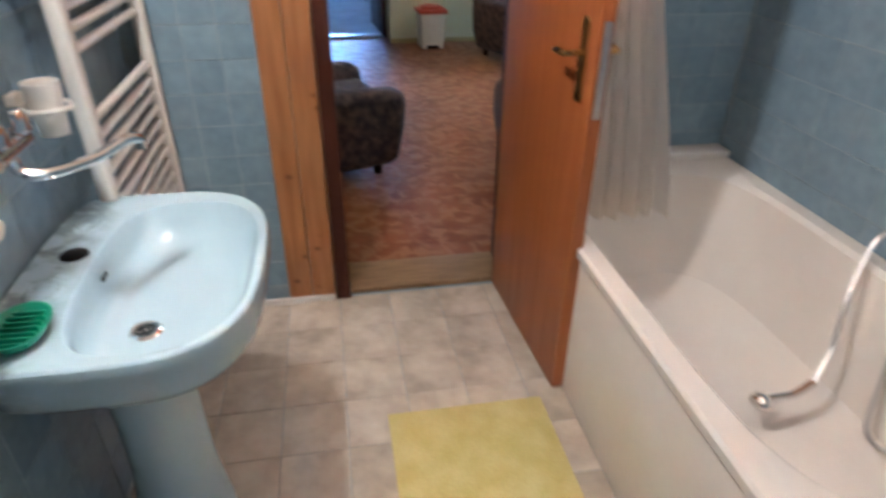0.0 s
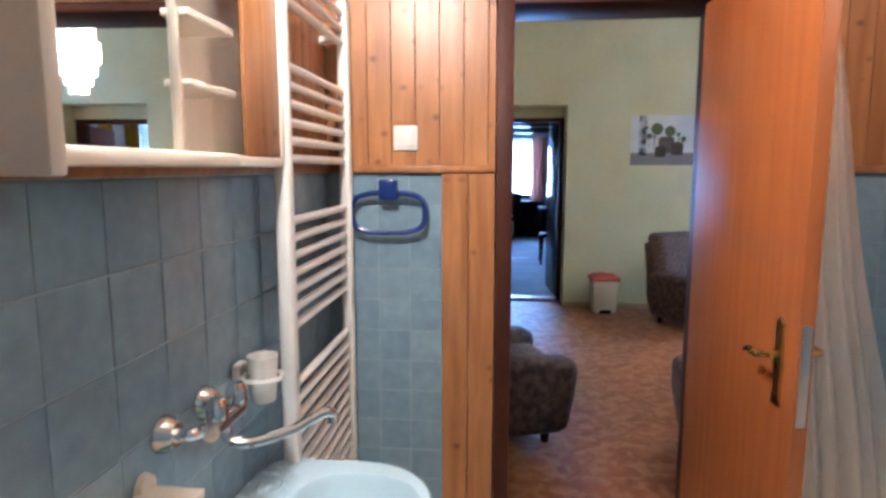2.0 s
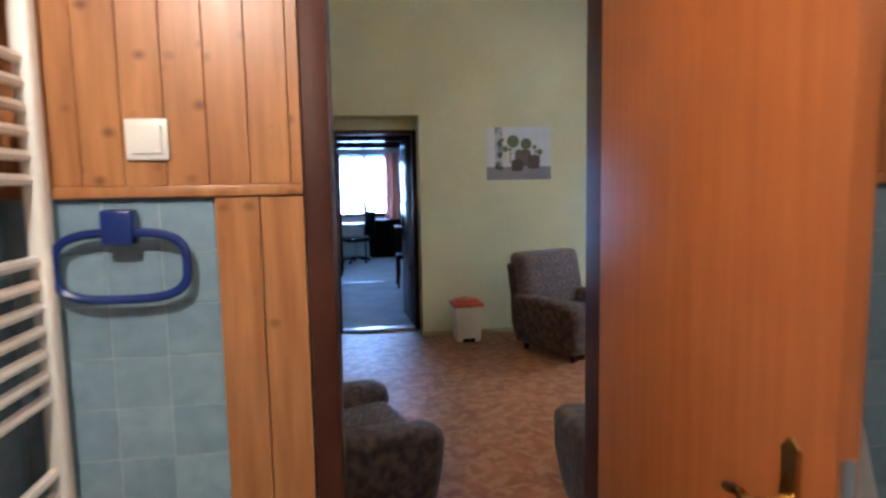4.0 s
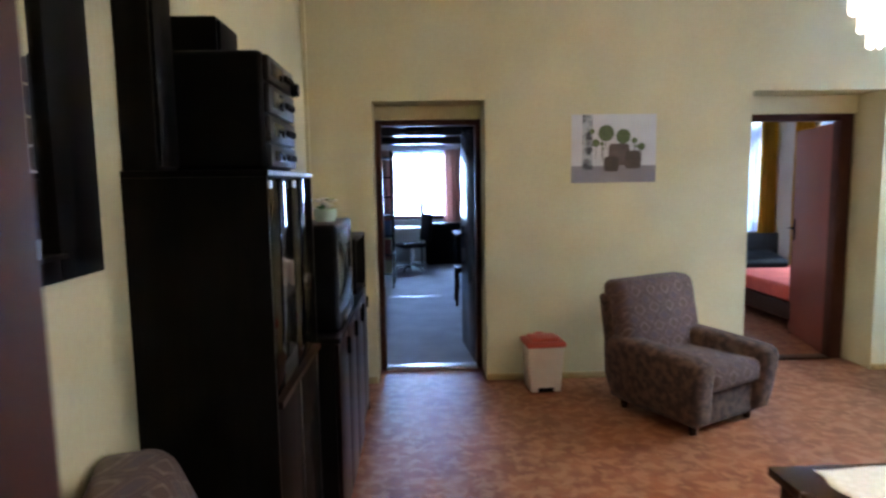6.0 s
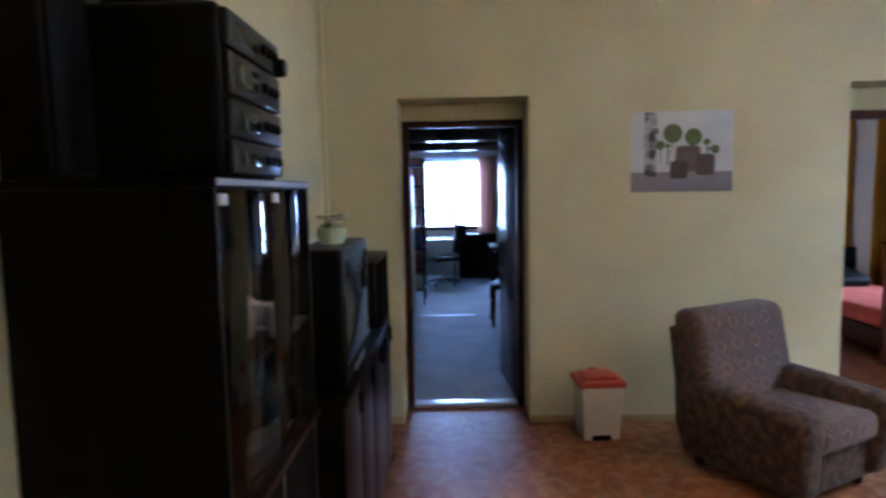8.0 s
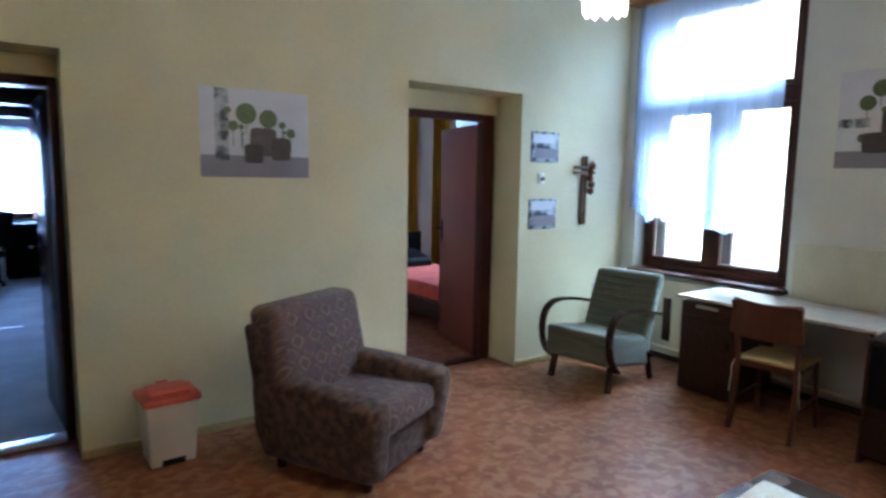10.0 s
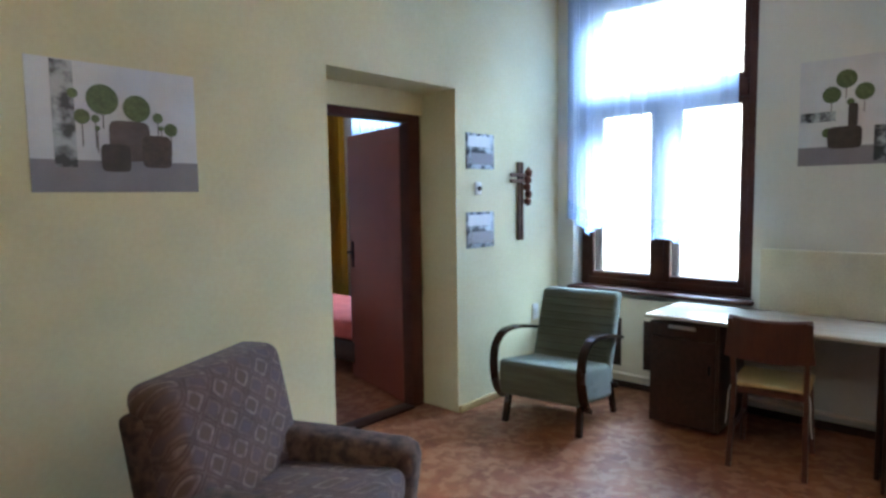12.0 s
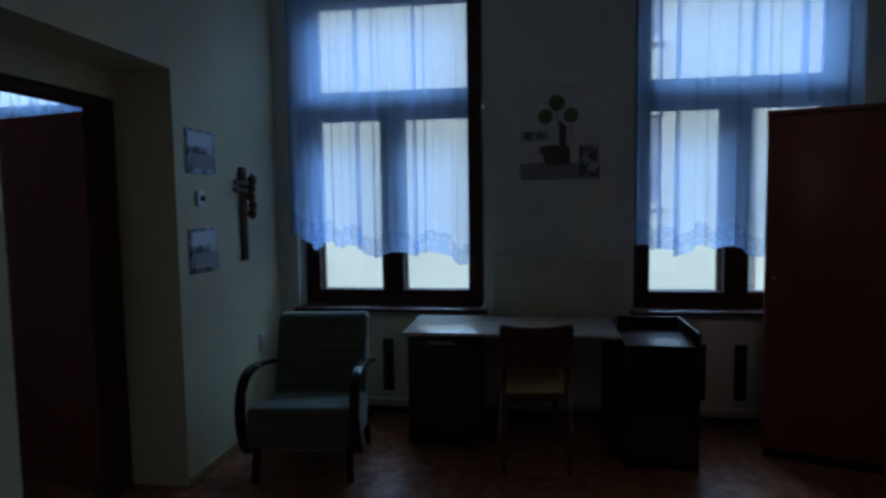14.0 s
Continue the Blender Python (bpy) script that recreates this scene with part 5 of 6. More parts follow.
# it faces +y in its own frame
bm = bmesh.new()
bx(bm, (-0.19, -0.17, 0.445), (0.19, 0.22, 0.468), 0.012, 3)
part("seat", bm, YELLOWSEAT, ch, "worn yellow seat pad")
for q in (-1, 1):
    tubepart("tie_string", curve([(q * 0.18, -0.16, 0.465), (q * 0.197, -0.20, 0.42), (q * 0.20, -0.205, 0.33), (q * 0.21, -0.20, 0.23)], 5), 0.0035, WHITE, ch, "white tie string of the seat pad", 6)
bm = bmesh.new()
bx(bm, (-0.17, -0.15, 0.40), (0.17, 0.20, 0.445), 0.004)
part("seat_frame", bm, CHAIRWOOD, ch)
for s in (-1, 1):
    bm = bmesh.new()
    sweep(bm, curve([(s * 0.185, -0.235, 0.0), (s * 0.178, -0.185, 0.25), (s * 0.175, -0.175, 0.45), (s * 0.18, -0.205, 0.66), (s * 0.19, -0.25, 0.845)], 5), [(-0.013, -0.017), (0.013, -0.017), (0.013, 0.017), (-0.013, 0.017)], (0, 1, 0))
    part("rear_leg", bm, CHAIRWOOD, ch)
    bm = bmesh.new()
    sweep(bm, [(s * 0.165, 0.185, 0.45), (s * 0.185, 0.215, 0.0)], circle(0.016, 8), (0, 1, 0))
    part("front_leg", bm, CHAIRWOOD, ch)
    tubepart("stretcher", [(s * 0.178, -0.19, 0.2), (s * 0.176, 0.20, 0.2)], 0.009, CHAIRWOOD, ch)
bm = bmesh.new()
sweep(bm, curve([(-0.205, -0.235, 0.745), (-0.1, -0.262, 0.735), (0, -0.27, 0.732), (0.1, -0.262, 0.735), (0.205, -0.235, 0.745)], 5), [(-0.008, -0.115), (0.008, -0.115), (0.011, 0.105), (0.0, 0.115), (-0.011, 0.105)], (0, 0, 1))
part("backrest", bm, CHAIRWOOD, ch)

sm = thing("small_cabinet", pose(4.50, 4.045, 0), "small dark cabinet with a raised rim beside the desk", "cabinet")
boxpart("body", (0.02, 0.02, 0.03), (0.50, 0.385, 0.70), BLACK, sm, "", 0.003)
boxpart("side_panel", (0.0, 0.0, 0.0), (0.50, 0.02, 0.80), BROWNWOOD, sm, "", 0.004)
boxpart("side_panel", (0.0, 0.385, 0.0), (0.50, 0.405, 0.72), BROWNWOOD, sm, "", 0.004)
boxpart("back_rail", (0.48, 0.02, 0.70), (0.50, 0.385, 0.80), BROWNWOOD, sm, "", 0.003)
boxpart("top_panel", (0.0, 0.02, 0.70), (0.48, 0.385, 0.722), BROWNWOOD, sm, "", 0.003)
boxpart("lower_door", (0.005, 0.025, 0.05), (0.02, 0.38, 0.34), BROWNWOOD, sm, "", 0.004)
boxpart("upper_door", (0.005, 0.025, 0.35), (0.02, 0.38, 0.695), BLACKP, sm, "", 0.004)

ward = thing("wardrobe", pose(4.383, 2.55, 0, 0, 0, -19.4), "tall dark brown wooden wardrobe standing before the window", "wardrobe")
boxpart("body", (0.02, 0.0, 0.06), (0.50, 1.15, 2.0), LEAFBROWN, ward, "", 0.004)
boxpart("plinth", (0.04, 0.02, 0.0), (0.48, 1.13, 0.06), BROWNWOOD, ward, "", 0)
boxpart("cornice", (-0.005, -0.005, 2.0), (0.50, 1.155, 2.03), LEAFBROWN, ward, "", 0.006)
for a in (0.004, 0.578):
    d2 = boxpart("door", (0.0, a, 0.07), (0.02, a + 0.568, 1.995), LEAFBROWN, ward, "", 0.004)
    bm = bmesh.new()
    lathe(bm, [(0.0, 0.02), (0.010, 0.018), (0.006, 0.0)], 12)
    bmesh.ops.transform(bm, matrix=pose(0.0, a + 0.525, 1.08, 0, -90, 0), verts=bm.verts)
    part("knob", bm, STEEL, d2)

panel = thing("wall_panel", pose(5.265, 4.345, 0.70), "cream board fixed to the wall behind the desk", "wall panel")
boxpart("board", (0, 0, 0), (0.05, 0.89, 0.445), mat("cream_board_paint", (0.54, 0.50, 0.37), (0.60, 0.56, 0.43), rough=0.55), panel, "", 0.004)
for y0, y1 in ((2.95, 4.25), (5.36, 6.62)):
    rc = thing("radiator_cover", pose(5.25, y0, 0.06), "cream radiator cover with dark slots under the window", "radiator cover", "radiator covers")
    boxpart("board", (0.02, 0, 0.0), (0.065, y1 - y0, 0.66), CREAM, rc, "", 0.004)
    k = 0
    while 0.08 + k * 0.26 < y1 - y0 - 0.1:
        boxpart("slot", (0.016, 0.08 + k * 0.26, 0.12), (0.03, 0.16 + k * 0.26, 0.50), BROWNWOOD, rc, "dark upright slot board", 0.002)
        k += 1
tubes = thing("heating_pipe", pose(5.22, 0, 0), "thin cream heating pipe along the skirting", "pipe")
tubepart("pipe", [(0, 2.6, 0.13), (0, 6.7, 0.13)], 0.014, CREAM, tubes)

# coffee table with cloth
ct = thing("coffee_table", pose(1.56, 3.55, 0), "dark wooden coffee table", "table")
boxpart("tabletop", (0, 0, 0.535), (1.25, 0.55, 0.57), BENTWOOD, ct, "", 0.006)
for x in (0.03, 1.17):
    for y in (0.03, 0.47):
        boxpart("leg", (x, y, 0), (x + 0.05, y + 0.05, 0.535), BENTWOOD, ct, "", 0.004)
boxpart("apron", (0.05, 0.50, 0.47), (1.2, 0.52, 0.535), BENTWOOD, ct, "", 0.002)
boxpart("apron", (0.05, 0.04, 0.47), (1.2, 0.06, 0.535), BENTWOOD, ct, "", 0.002)
bm = bmesh.new()
n = 26
gr = [[None] * (n + 1) for _ in range(n + 1)]
for i in range(n + 1):
    for j in range(n + 1):
        u, v = 2 * i / n - 1, 2 * j / n - 1
        gr[i][j] = bm.verts.new((2.19 + u * 0.50 + 0.008 * math.sin(9 * v), 3.825 + v * 0.235 + 0.008 * math.sin(8 * u), 0.573 + 0.002 * math.sin(11 * u + 7 * v)))
for i in range(n):
    for j in range(n):
        bm.faces.new((gr[i][j], gr[i + 1][j], gr[i + 1][j + 1], gr[i][j + 1]))
cl = link("table_cloth", bm, mat("cream_crochet_cloth", (0.62, 0.63, 0.55), (0.74, 0.75, 0.68), scale=40, rough=0.9, fine=160, bump=0.6, mottled=0.3), soft=180)
so = cl.modifiers.new("thick", "SOLIDIFY")
so.thickness = 0.003
tagged(cl, "cream crocheted cloth lying on the coffee table", "tablecloth")

# pedal bin
pb = thing("pedal_bin", pose(1.27, 6.60, 0, 0, 0, 3), "white plastic bin with a coral red lid", "bin")
bm = bmesh.new()
bx(bm, (-0.135, -0.115, 0.0), (0.135, 0.115, 0.355), 0.012, 3)
for v in bm.verts:
    f = 0.86 + 0.14 * v.co.z / 0.355
    v.co.x *= f
    v.co.y *= f
part("bucket", bm, WHITE, pb)
boxpart("pedal_slot", (-0.06, -0.103, 0.0), (0.06, -0.088, 0.035), BLACKP, pb, "dark pedal recess", 0.002)
bm = bmesh.new()
bx(bm, (-0.15, -0.13, 0.345), (0.15, 0.13, 0.385), 0.014, 3)
bx(bm, (-0.105, -0.09, 0.383), (0.105, 0.09, 0.41), 0.012, 3)
part("lid", bm, REDP, pb)
boxpart("hinge", (-0.03, 0.11, 0.33), (0.03, 0.135, 0.41), REDP, pb, "", 0.004)


# ---- pictures ----
def disc(bm, u, v, r, h, k=28):
    a = [bm.verts.new((u + r * math.cos(2 * math.pi * i / k), -h, v + r * math.sin(2 * math.pi * i / k))) for i in range(k)]
    b = [bm.verts.new((p.co.x, 0, p.co.z)) for p in a]
    bm.faces.new(a)
    for i in range(k):
        bm.faces.new((a[i], a[(i + 1) % k], b[(i + 1) % k], b[i]))


def poster(m, w, h, ground, discs, pots, strip, label):
    p = thing("poster", m, label, "poster", "plant posters")
    boxpart("sheet", (0, -0.002, 0), (w, 0, h), PAPER, p, "", 0)
    boxpart("printed_table", (0, -0.0035, 0), (w, -0.002, ground), PAPERGREY, p, "grey printed table top", 0)
    for a, b, c, d in strip:
        boxpart("printed_strip", (a, -0.0045, b), (c, -0.002, d), PRINTDARK, p, "dark printed vase", 0)
    for u, v, r in discs:
        bm = bmesh.new()
        disc(bm, u, v, r, 0.006 if r > 0.03 else 0.005)
        part("printed_leaf", bm, PRINTGREEN, p, "round green printed leaf")
        bm = bmesh.new()
        bx(bm, (u - 0.002, -0.0042, max(ground * 1.25, v - 0.12)), (u + 0.002, -0.002, v - r * 0.9))
        part("printed_stem", bm, PRINTBROWN, p)
    for lie, (a, b, c, d) in enumerate(pots):
        bm = bmesh.new()
        turn = [2 * math.pi * i / 28 for i in range(28)]
        prism(bm, [((a + c) / 2 + (c - a) / 2 * math.copysign(abs(math.cos(q)) ** 0.36, math.cos(q)), (b + d) / 2 + (d - b) / 2 * math.copysign(abs(math.sin(q)) ** 0.36, math.sin(q))) for q in turn], -0.0055 - 0.0006 * lie, -0.002, "y")
        part("printed_pot", bm, (PRINTPOT, PRINTBROWN, PRINTDEEP)[lie] if len(pots) == 3 else PRINTDEEP, p, "brown printed pot")
    return p


poster(pose(1.535, N0 - 0.001, 1.558), 0.663, 0.524, 0.13,
       [(0.270, 0.380, 0.062), (0.405, 0.355, 0.056), (0.190, 0.305, 0.030), (0.240, 0.300, 0.016), (0.246, 0.262, 0.010), (0.160, 0.395, 0.020), (0.492, 0.322, 0.022), (0.547, 0.274, 0.029), (0.505, 0.279, 0.011)],
       [(0.290, 0.13, 0.455, 0.30), (0.420, 0.105, 0.545, 0.245), (0.255, 0.085, 0.370, 0.20)], [(0.085, 0.10, 0.165, 0.52)], "poster of round green leaves in brown pots on a grey table")
poster(pose(E0 - 0.001, 5.047, 1.683, 0, 0, -90), 0.54, 0.65, 0.115,
       [(0.25, 0.52, 0.055), (0.175, 0.43, 0.05), (0.345, 0.435, 0.05), (0.275, 0.38, 0.02), (0.16, 0.20, 0.03)],
       [(0.16, 0.10, 0.34, 0.235), (0.265, 0.22, 0.315, 0.37)], [(0.40, 0.02, 0.53, 0.23), (0.01, 0.27, 0.20, 0.33)], "poster of round green leaves in a dark pot")


def photo(m, w, h, label):
    p = thing("photograph", m, label, "photograph", "small photographs")
    boxpart("print", (0, -0.004, 0), (w, 0, h), PRINTDARK, p, "", 0.001)
    boxpart("sky_area", (0.02, -0.006, h * 0.62), (w - 0.05, -0.004, h - 0.02), PAPER, p, "", 0)
    boxpart("dark_area", (0.05, -0.006, 0.03), (w - 0.02, -0.004, h * 0.45), PAPERGREY, p, "", 0)


photo(pose(4.125, N0 - 0.001, 1.715), 0.315, 0.25, "small black and white landscape photograph on the wall")
photo(pose(4.12, N0 - 0.001, 1.155), 0.315, 0.255, "small black and white landscape photograph on the wall")
th = thing("thermostat", pose(4.25, N0 - 0.001, 1.578), "small white round thermostat on the wall", "thermostat")
boxpart("base", (-0.035, -0.012, -0.045), (0.035, 0, 0.045), WHITE, th, "", 0.006)
bm = bmesh.new()
lathe(bm, [(0.0, 0.014), (0.014, 0.014), (0.018, 0.0)], 18)
bmesh.ops.transform(bm, matrix=pose(0.008, -0.012, 0, 90, 0, 0), verts=bm.verts)
part("dial", bm, PRINTBROWN, th, "dark dial")
cr = thing("wooden_cross", pose(4.76, N0 - 0.002, 1.18), "rustic brown wooden cross hanging on the wall", "cross")
for x in (-0.02, 0.02):
    boxpart("upright", (x - 0.013, -0.022, 0.0), (x + 0.013, 0, 0.60), CROSSWOOD, cr, "", 0.006)
for z in (0.455, 0.50):
    boxpart("crossbar", (-0.155, -0.04, z - 0.014), (0.115, -0.022, z + 0.014), CROSSWOOD, cr, "", 0.006)
bm = bmesh.new()
for i in range(5):
    lathe(bm, [(0.0, 0.0), (0.026, 0.02), (0.03, 0.05), (0.0, 0.09)], 9, (0.05 + 0.012 * math.sin(i * 2), -0.045, 0.26 + i * 0.055))
part("dried_sprig", bm, mat("dried_red_brown_sprig", (0.12, 0.03, 0.02), (0.26, 0.10, 0.05), scale=30, rough=0.9), cr, "dried red-brown sprig")
so2 = thing("wall_socket", pose(4.975, N0 - 0.001, 0.585), "small white double wall socket", "socket")
boxpart("plate", (-0.04, -0.012, -0.065), (0.04, 0, 0.065), WHITE, so2, "", 0.006)
bm = bmesh.new()
for z in (-0.03, 0.03):
    lathe(bm, [(0.022, 0.003), (0.024, 0.0)], 16, (0, 0, 0))
bmesh.ops.transform(bm, matrix=pose(0, -0.012, 0, 90, 0, 0), verts=bm.verts)
part("socket_rim", bm, PAPERGREY, so2)
pp = thing("cable_duct", pose(W0 + 0.001, N0 - 0.03, 0), "thin pale cable duct in the corner of the room", "cable duct")
boxpart("duct", (0.0, 0, 0.05), (0.03, 0.028, TOP), YELLOW, pp, "", 0.004)

# ---- chandelier ----
cd = thing("chandelier", pose(2.05, 4.30, 2.0), "lit chandelier of frosted glass drops in stepped tiers", "chandelier")
tubepart("rod", [(0, 0, 0.62), (0, 0, 1.38)], 0.008, BRASS, cd, "brass rod")
bm = bmesh.new()
lathe(bm, [(0.0, 0.07), (0.02, 0.07), (0.06, 0.0), (0.0, 0.0)], 20, (0, 0, 1.33))
part("ceiling_rose", bm, BRASS, cd)
for r, z in ((0.055, 0.09), (0.085, 0.15), (0.115, 0.22), (0.145, 0.31), (0.12, 0.44)):
    tubepart("hoop", [(r * math.cos(i * math.pi / 16), r * math.sin(i * math.pi / 16), z + 0.09) for i in range(33)], 0.005, BRASS, cd, "", 6)
    k = int(r * 2 * math.pi / 0.034)
    for i in range(k):
        a = 2 * math.pi * i / k
        bm = bmesh.new()
        prism(bm, [(-0.014, 0.085), (0.014, 0.085), (0.014, -0.03), (0.0, -0.048), (-0.014, -0.03)], -0.006, 0.006, "y", 0.003, 1)
        bmesh.ops.transform(bm, matrix=Matrix.Translation((r * math.cos(a), r * math.sin(a), z)) @ Matrix.Rotation(a + math.pi / 2, 4, "Z"), verts=bm.verts)
        part("glass_drop", bm, CRYSTAL, cd)
for i in range(3):
    a = i * 2.094
    tubepart("spoke", [(0, 0, 0.62), (0.145 * math.cos(a), 0.145 * math.sin(a), 0.40)], 0.004, BRASS, cd, "", 6)

# ---- study ----
bs = thing("open_bookshelf", pose(-0.37, 11.2, 0.005), "black open bookshelf with a ladder-like side", "bookshelf")
for y in (0.0, 0.55):
    for x in (0.0, 0.29):
        boxpart("upright", (x, y, 0), (x + 0.03, y + 0.03, 2.05), BLACK, bs, "", 0.003)
for i in range(7):
    boxpart("shelf", (0.0, 0.0, 0.2 + i * 0.29), (0.32, 0.58, 0.22 + i * 0.29), BLACK, bs, "", 0.002)
rnd = random.Random(8)
for i in range(3):
    y = 0.06
    while y < 0.48:
        w = rnd.uniform(0.03, 0.06)
        bk = thing("book", pose(-0.33, 11.2 + y, 0.226 + 0.29 * i), "book standing on the shelf, spine outwards", "book", "books on the shelf")
        c = rnd.choice([(0.5, 0.48, 0.4), (0.25, 0.06, 0.05), (0.06, 0.1, 0.2), (0.55, 0.5, 0.3)])
        boxpart("cover", (0.0, 0, 0), (0.24, w - 0.004, rnd.uniform(0.18, 0.25)), plain("book_cover", c, 0.5), bk, "", 0.003)
        y += w
wc = thing("white_cabinet", pose(-1.13, 10.62, 0.005), "pale tall cabinet along the study wall", "cabinet")
boxpart("body", (0, 0, 0.05), (0.95, 0.5, 1.79), WHITE, wc, "", 0.006)
boxpart("door", (0.02, -0.018, 0.08), (0.93, 0.0, 1.77), WHITE, wc, "", 0.004)
boxpart("plinth", (0.02, 0.02, 0), (0.93, 0.48, 0.05), BLACK, wc, "", 0)
sd = thing("study_desk", pose(-0.6, 13.4, 0.005), "dark desk with a pale top under the study window", "desk")
boxpart("desktop", (0, 0, 0.72), (1.0, 0.6, 0.75), DESKTOP, sd, "", 0.003)
boxpart("body", (0.02, 0.05, 0), (0.45, 0.58, 0.72), BLACK, sd, "", 0.004)
boxpart("side_panel", (0.96, 0.03, 0), (0.985, 0.58, 0.72), BLACK, sd, "", 0.003)
sb = thing("sideboard", pose(0.45, 13.75, 0.005), "long black sideboard below the window", "sideboard")
boxpart("body", (0, 0, 0.05), (1.4, 0.45, 0.80), BLACK, sb, "", 0.005)
for i in range(3):
    boxpart("door", (0.01 + i * 0.464, -0.018, 0.07), (0.465 + i * 0.464, 0.0, 0.78), BLACK, sb, "", 0.004)
boxpart("plinth", (0.02, 0.02, 0), (1.38, 0.43, 0.05), BLACK, sb, "", 0)
oc = thing("office_chair", pose(0.18, 13.05, 0.005, 0, 0, 25), "dark swivel office chair", "office chair")
boxpart("seat", (-0.23, -0.22, 0.42), (0.23, 0.23, 0.50), BLACKP, oc, "", 0.03, 3)
bm = bmesh.new()
bx(bm, (0.20, -0.20, 0.55), (0.26, 0.20, 1.05), 0.025, 3)
bmesh.ops.transform(bm, matrix=pose(0, 0, 0, 0, 6, 0), verts=bm.verts)
part("backrest", bm, BLACKP, oc)
tubepart("back_stem", curve([(0.1, 0, 0.42), (0.27, 0, 0.45), (0.29, 0, 0.65)]), 0.016, BLACKP, oc)
tubepart("gas_lift", [(0, 0, 0.08), (0, 0, 0.43)], 0.025, STEEL, oc)
for i in range(5):
    a = i * 2 * math.pi / 5
    ft = tubepart("foot", [(0, 0, 0.11), (0.27 * math.cos(a), 0.27 * math.sin(a), 0.06)], 0.018, BLACKP, oc)
    bm = bmesh.new()
    lathe(bm, [(0.0, 0.0), (0.02, 0.0), (0.026, 0.025), (0.02, 0.05), (0.0, 0.05)], 10, (0.27 * math.cos(a), 0.27 * math.sin(a), 0.0))
    part("castor", bm, BLACKP, ft)
tb = thing("side_table", pose(0.86, 11.0, 0.005), "dark side table with a paper roll on it", "table")
boxpart("tabletop", (0, 0, 0.79), (0.6, 0.7, 0.82), BROWNWOOD, tb, "", 0.004)
for x in (0.02, 0.54):
    for y in (0.02, 0.64):
        boxpart("leg", (x, y, 0), (x + 0.04, y + 0.04, 0.79), BLACK, tb, "", 0.003)
rl = thing("paper_roll", pose(1.02, 11.3, 0.825), "upright pale green paper roll on the side table", "paper roll")
bm = bmesh.new()
lathe(bm, [(0.0, 0.0), (0.055, 0.0), (0.055, 0.38), (0.02, 0.38), (0.02, 0.36), (0.0, 0.36)], 22)
part("roll", bm, mat("pale_green_paper", (0.42, 0.52, 0.46), (0.5, 0.6, 0.54), rough=0.8), rl)
sc2 = thing("study_chair", pose(1.0, 9.95, 0.005, 0, 0, 90), "dark wooden chair with a padded seat", "chair")
boxpart("seat", (-0.2, -0.2, 0.43), (0.2, 0.21, 0.49), BLACKP, sc2, "", 0.02, 3)
for x in (-0.18, 0.18):
    for y in (-0.18, 0.18):
        tubepart("leg", [(x * 0.95, y * 0.95, 0.44), (x * 1.1, y * 1.1, 0)], 0.016, BENTWOOD, sc2, "", 8)
    tubepart("back_post", [(x * 0.95, -0.18, 0.44), (x, -0.24, 0.86)], 0.015, BENTWOOD, sc2, "", 8)
boxpart("backrest", (-0.2, -0.255, 0.66), (0.2, -0.225, 0.86), BENTWOOD, sc2, "", 0.01)
strip = thing("carpet_strip", pose(0, 0, 0.005), "bright metal strip across the carpet seam", "carpet strip")
boxpart("strip", (-0.1, 10.45, 0.0), (0.62, 10.49, 0.004), ALU, strip, "", 0.001)

# ---- bedroom ----
bed = thing("bed", pose(4.1, 8.0, 0), "single bed with a coral red cover and dark headboard", "bed")
boxpart("frame", (0.0, 0.0, 0.12), (0.95, 1.95, 0.30), BROWNWOOD, bed, "", 0.006)
boxpart("mattress", (0.01, 0.01, 0.30), (0.94, 1.94, 0.47), REDCOVER, bed, "coral red cover", 0.04, 3)
boxpart("headboard", (-0.03, 1.95, 0.0), (0.98, 2.0, 0.85), BLACK, bed, "", 0.006)
for x in (0.02, 0.87):
    boxpart("leg", (x, 0.04, 0.0), (x + 0.06, 0.10, 0.12), BROWNWOOD, bed, "", 0.003)
pl = thing("pillow", pose(4.56, 9.60, 0.47, 12, 0, 0), "dark pillow leaning at the headboard", "pillow")
bm = bmesh.new()
bx(bm, (-0.35, -0.2, 0.0), (0.35, 0.25, 0.14), 0.06, 4)
part("cushion", bm, BLACKP, pl)
ns = thing("nightstand", pose(3.66, 9.2, 0), "small wooden bedside table with a pale top", "bedside table")
boxpart("body", (0, 0, 0.08), (0.38, 0.36, 0.58), CHAIRWOOD, ns, "", 0.005)
boxpart("tabletop", (-0.01, -0.01, 0.58), (0.39, 0.37, 0.60), CREAM, ns, "", 0.004)
boxpart("drawer", (-0.012, 0.02, 0.36), (0.0, 0.34, 0.55), CHAIRWOOD, ns, "", 0.004)
boxpart("plinth", (0.02, 0.02, 0.0), (0.36, 0.34, 0.08), BROWNWOOD, ns, "", 0)


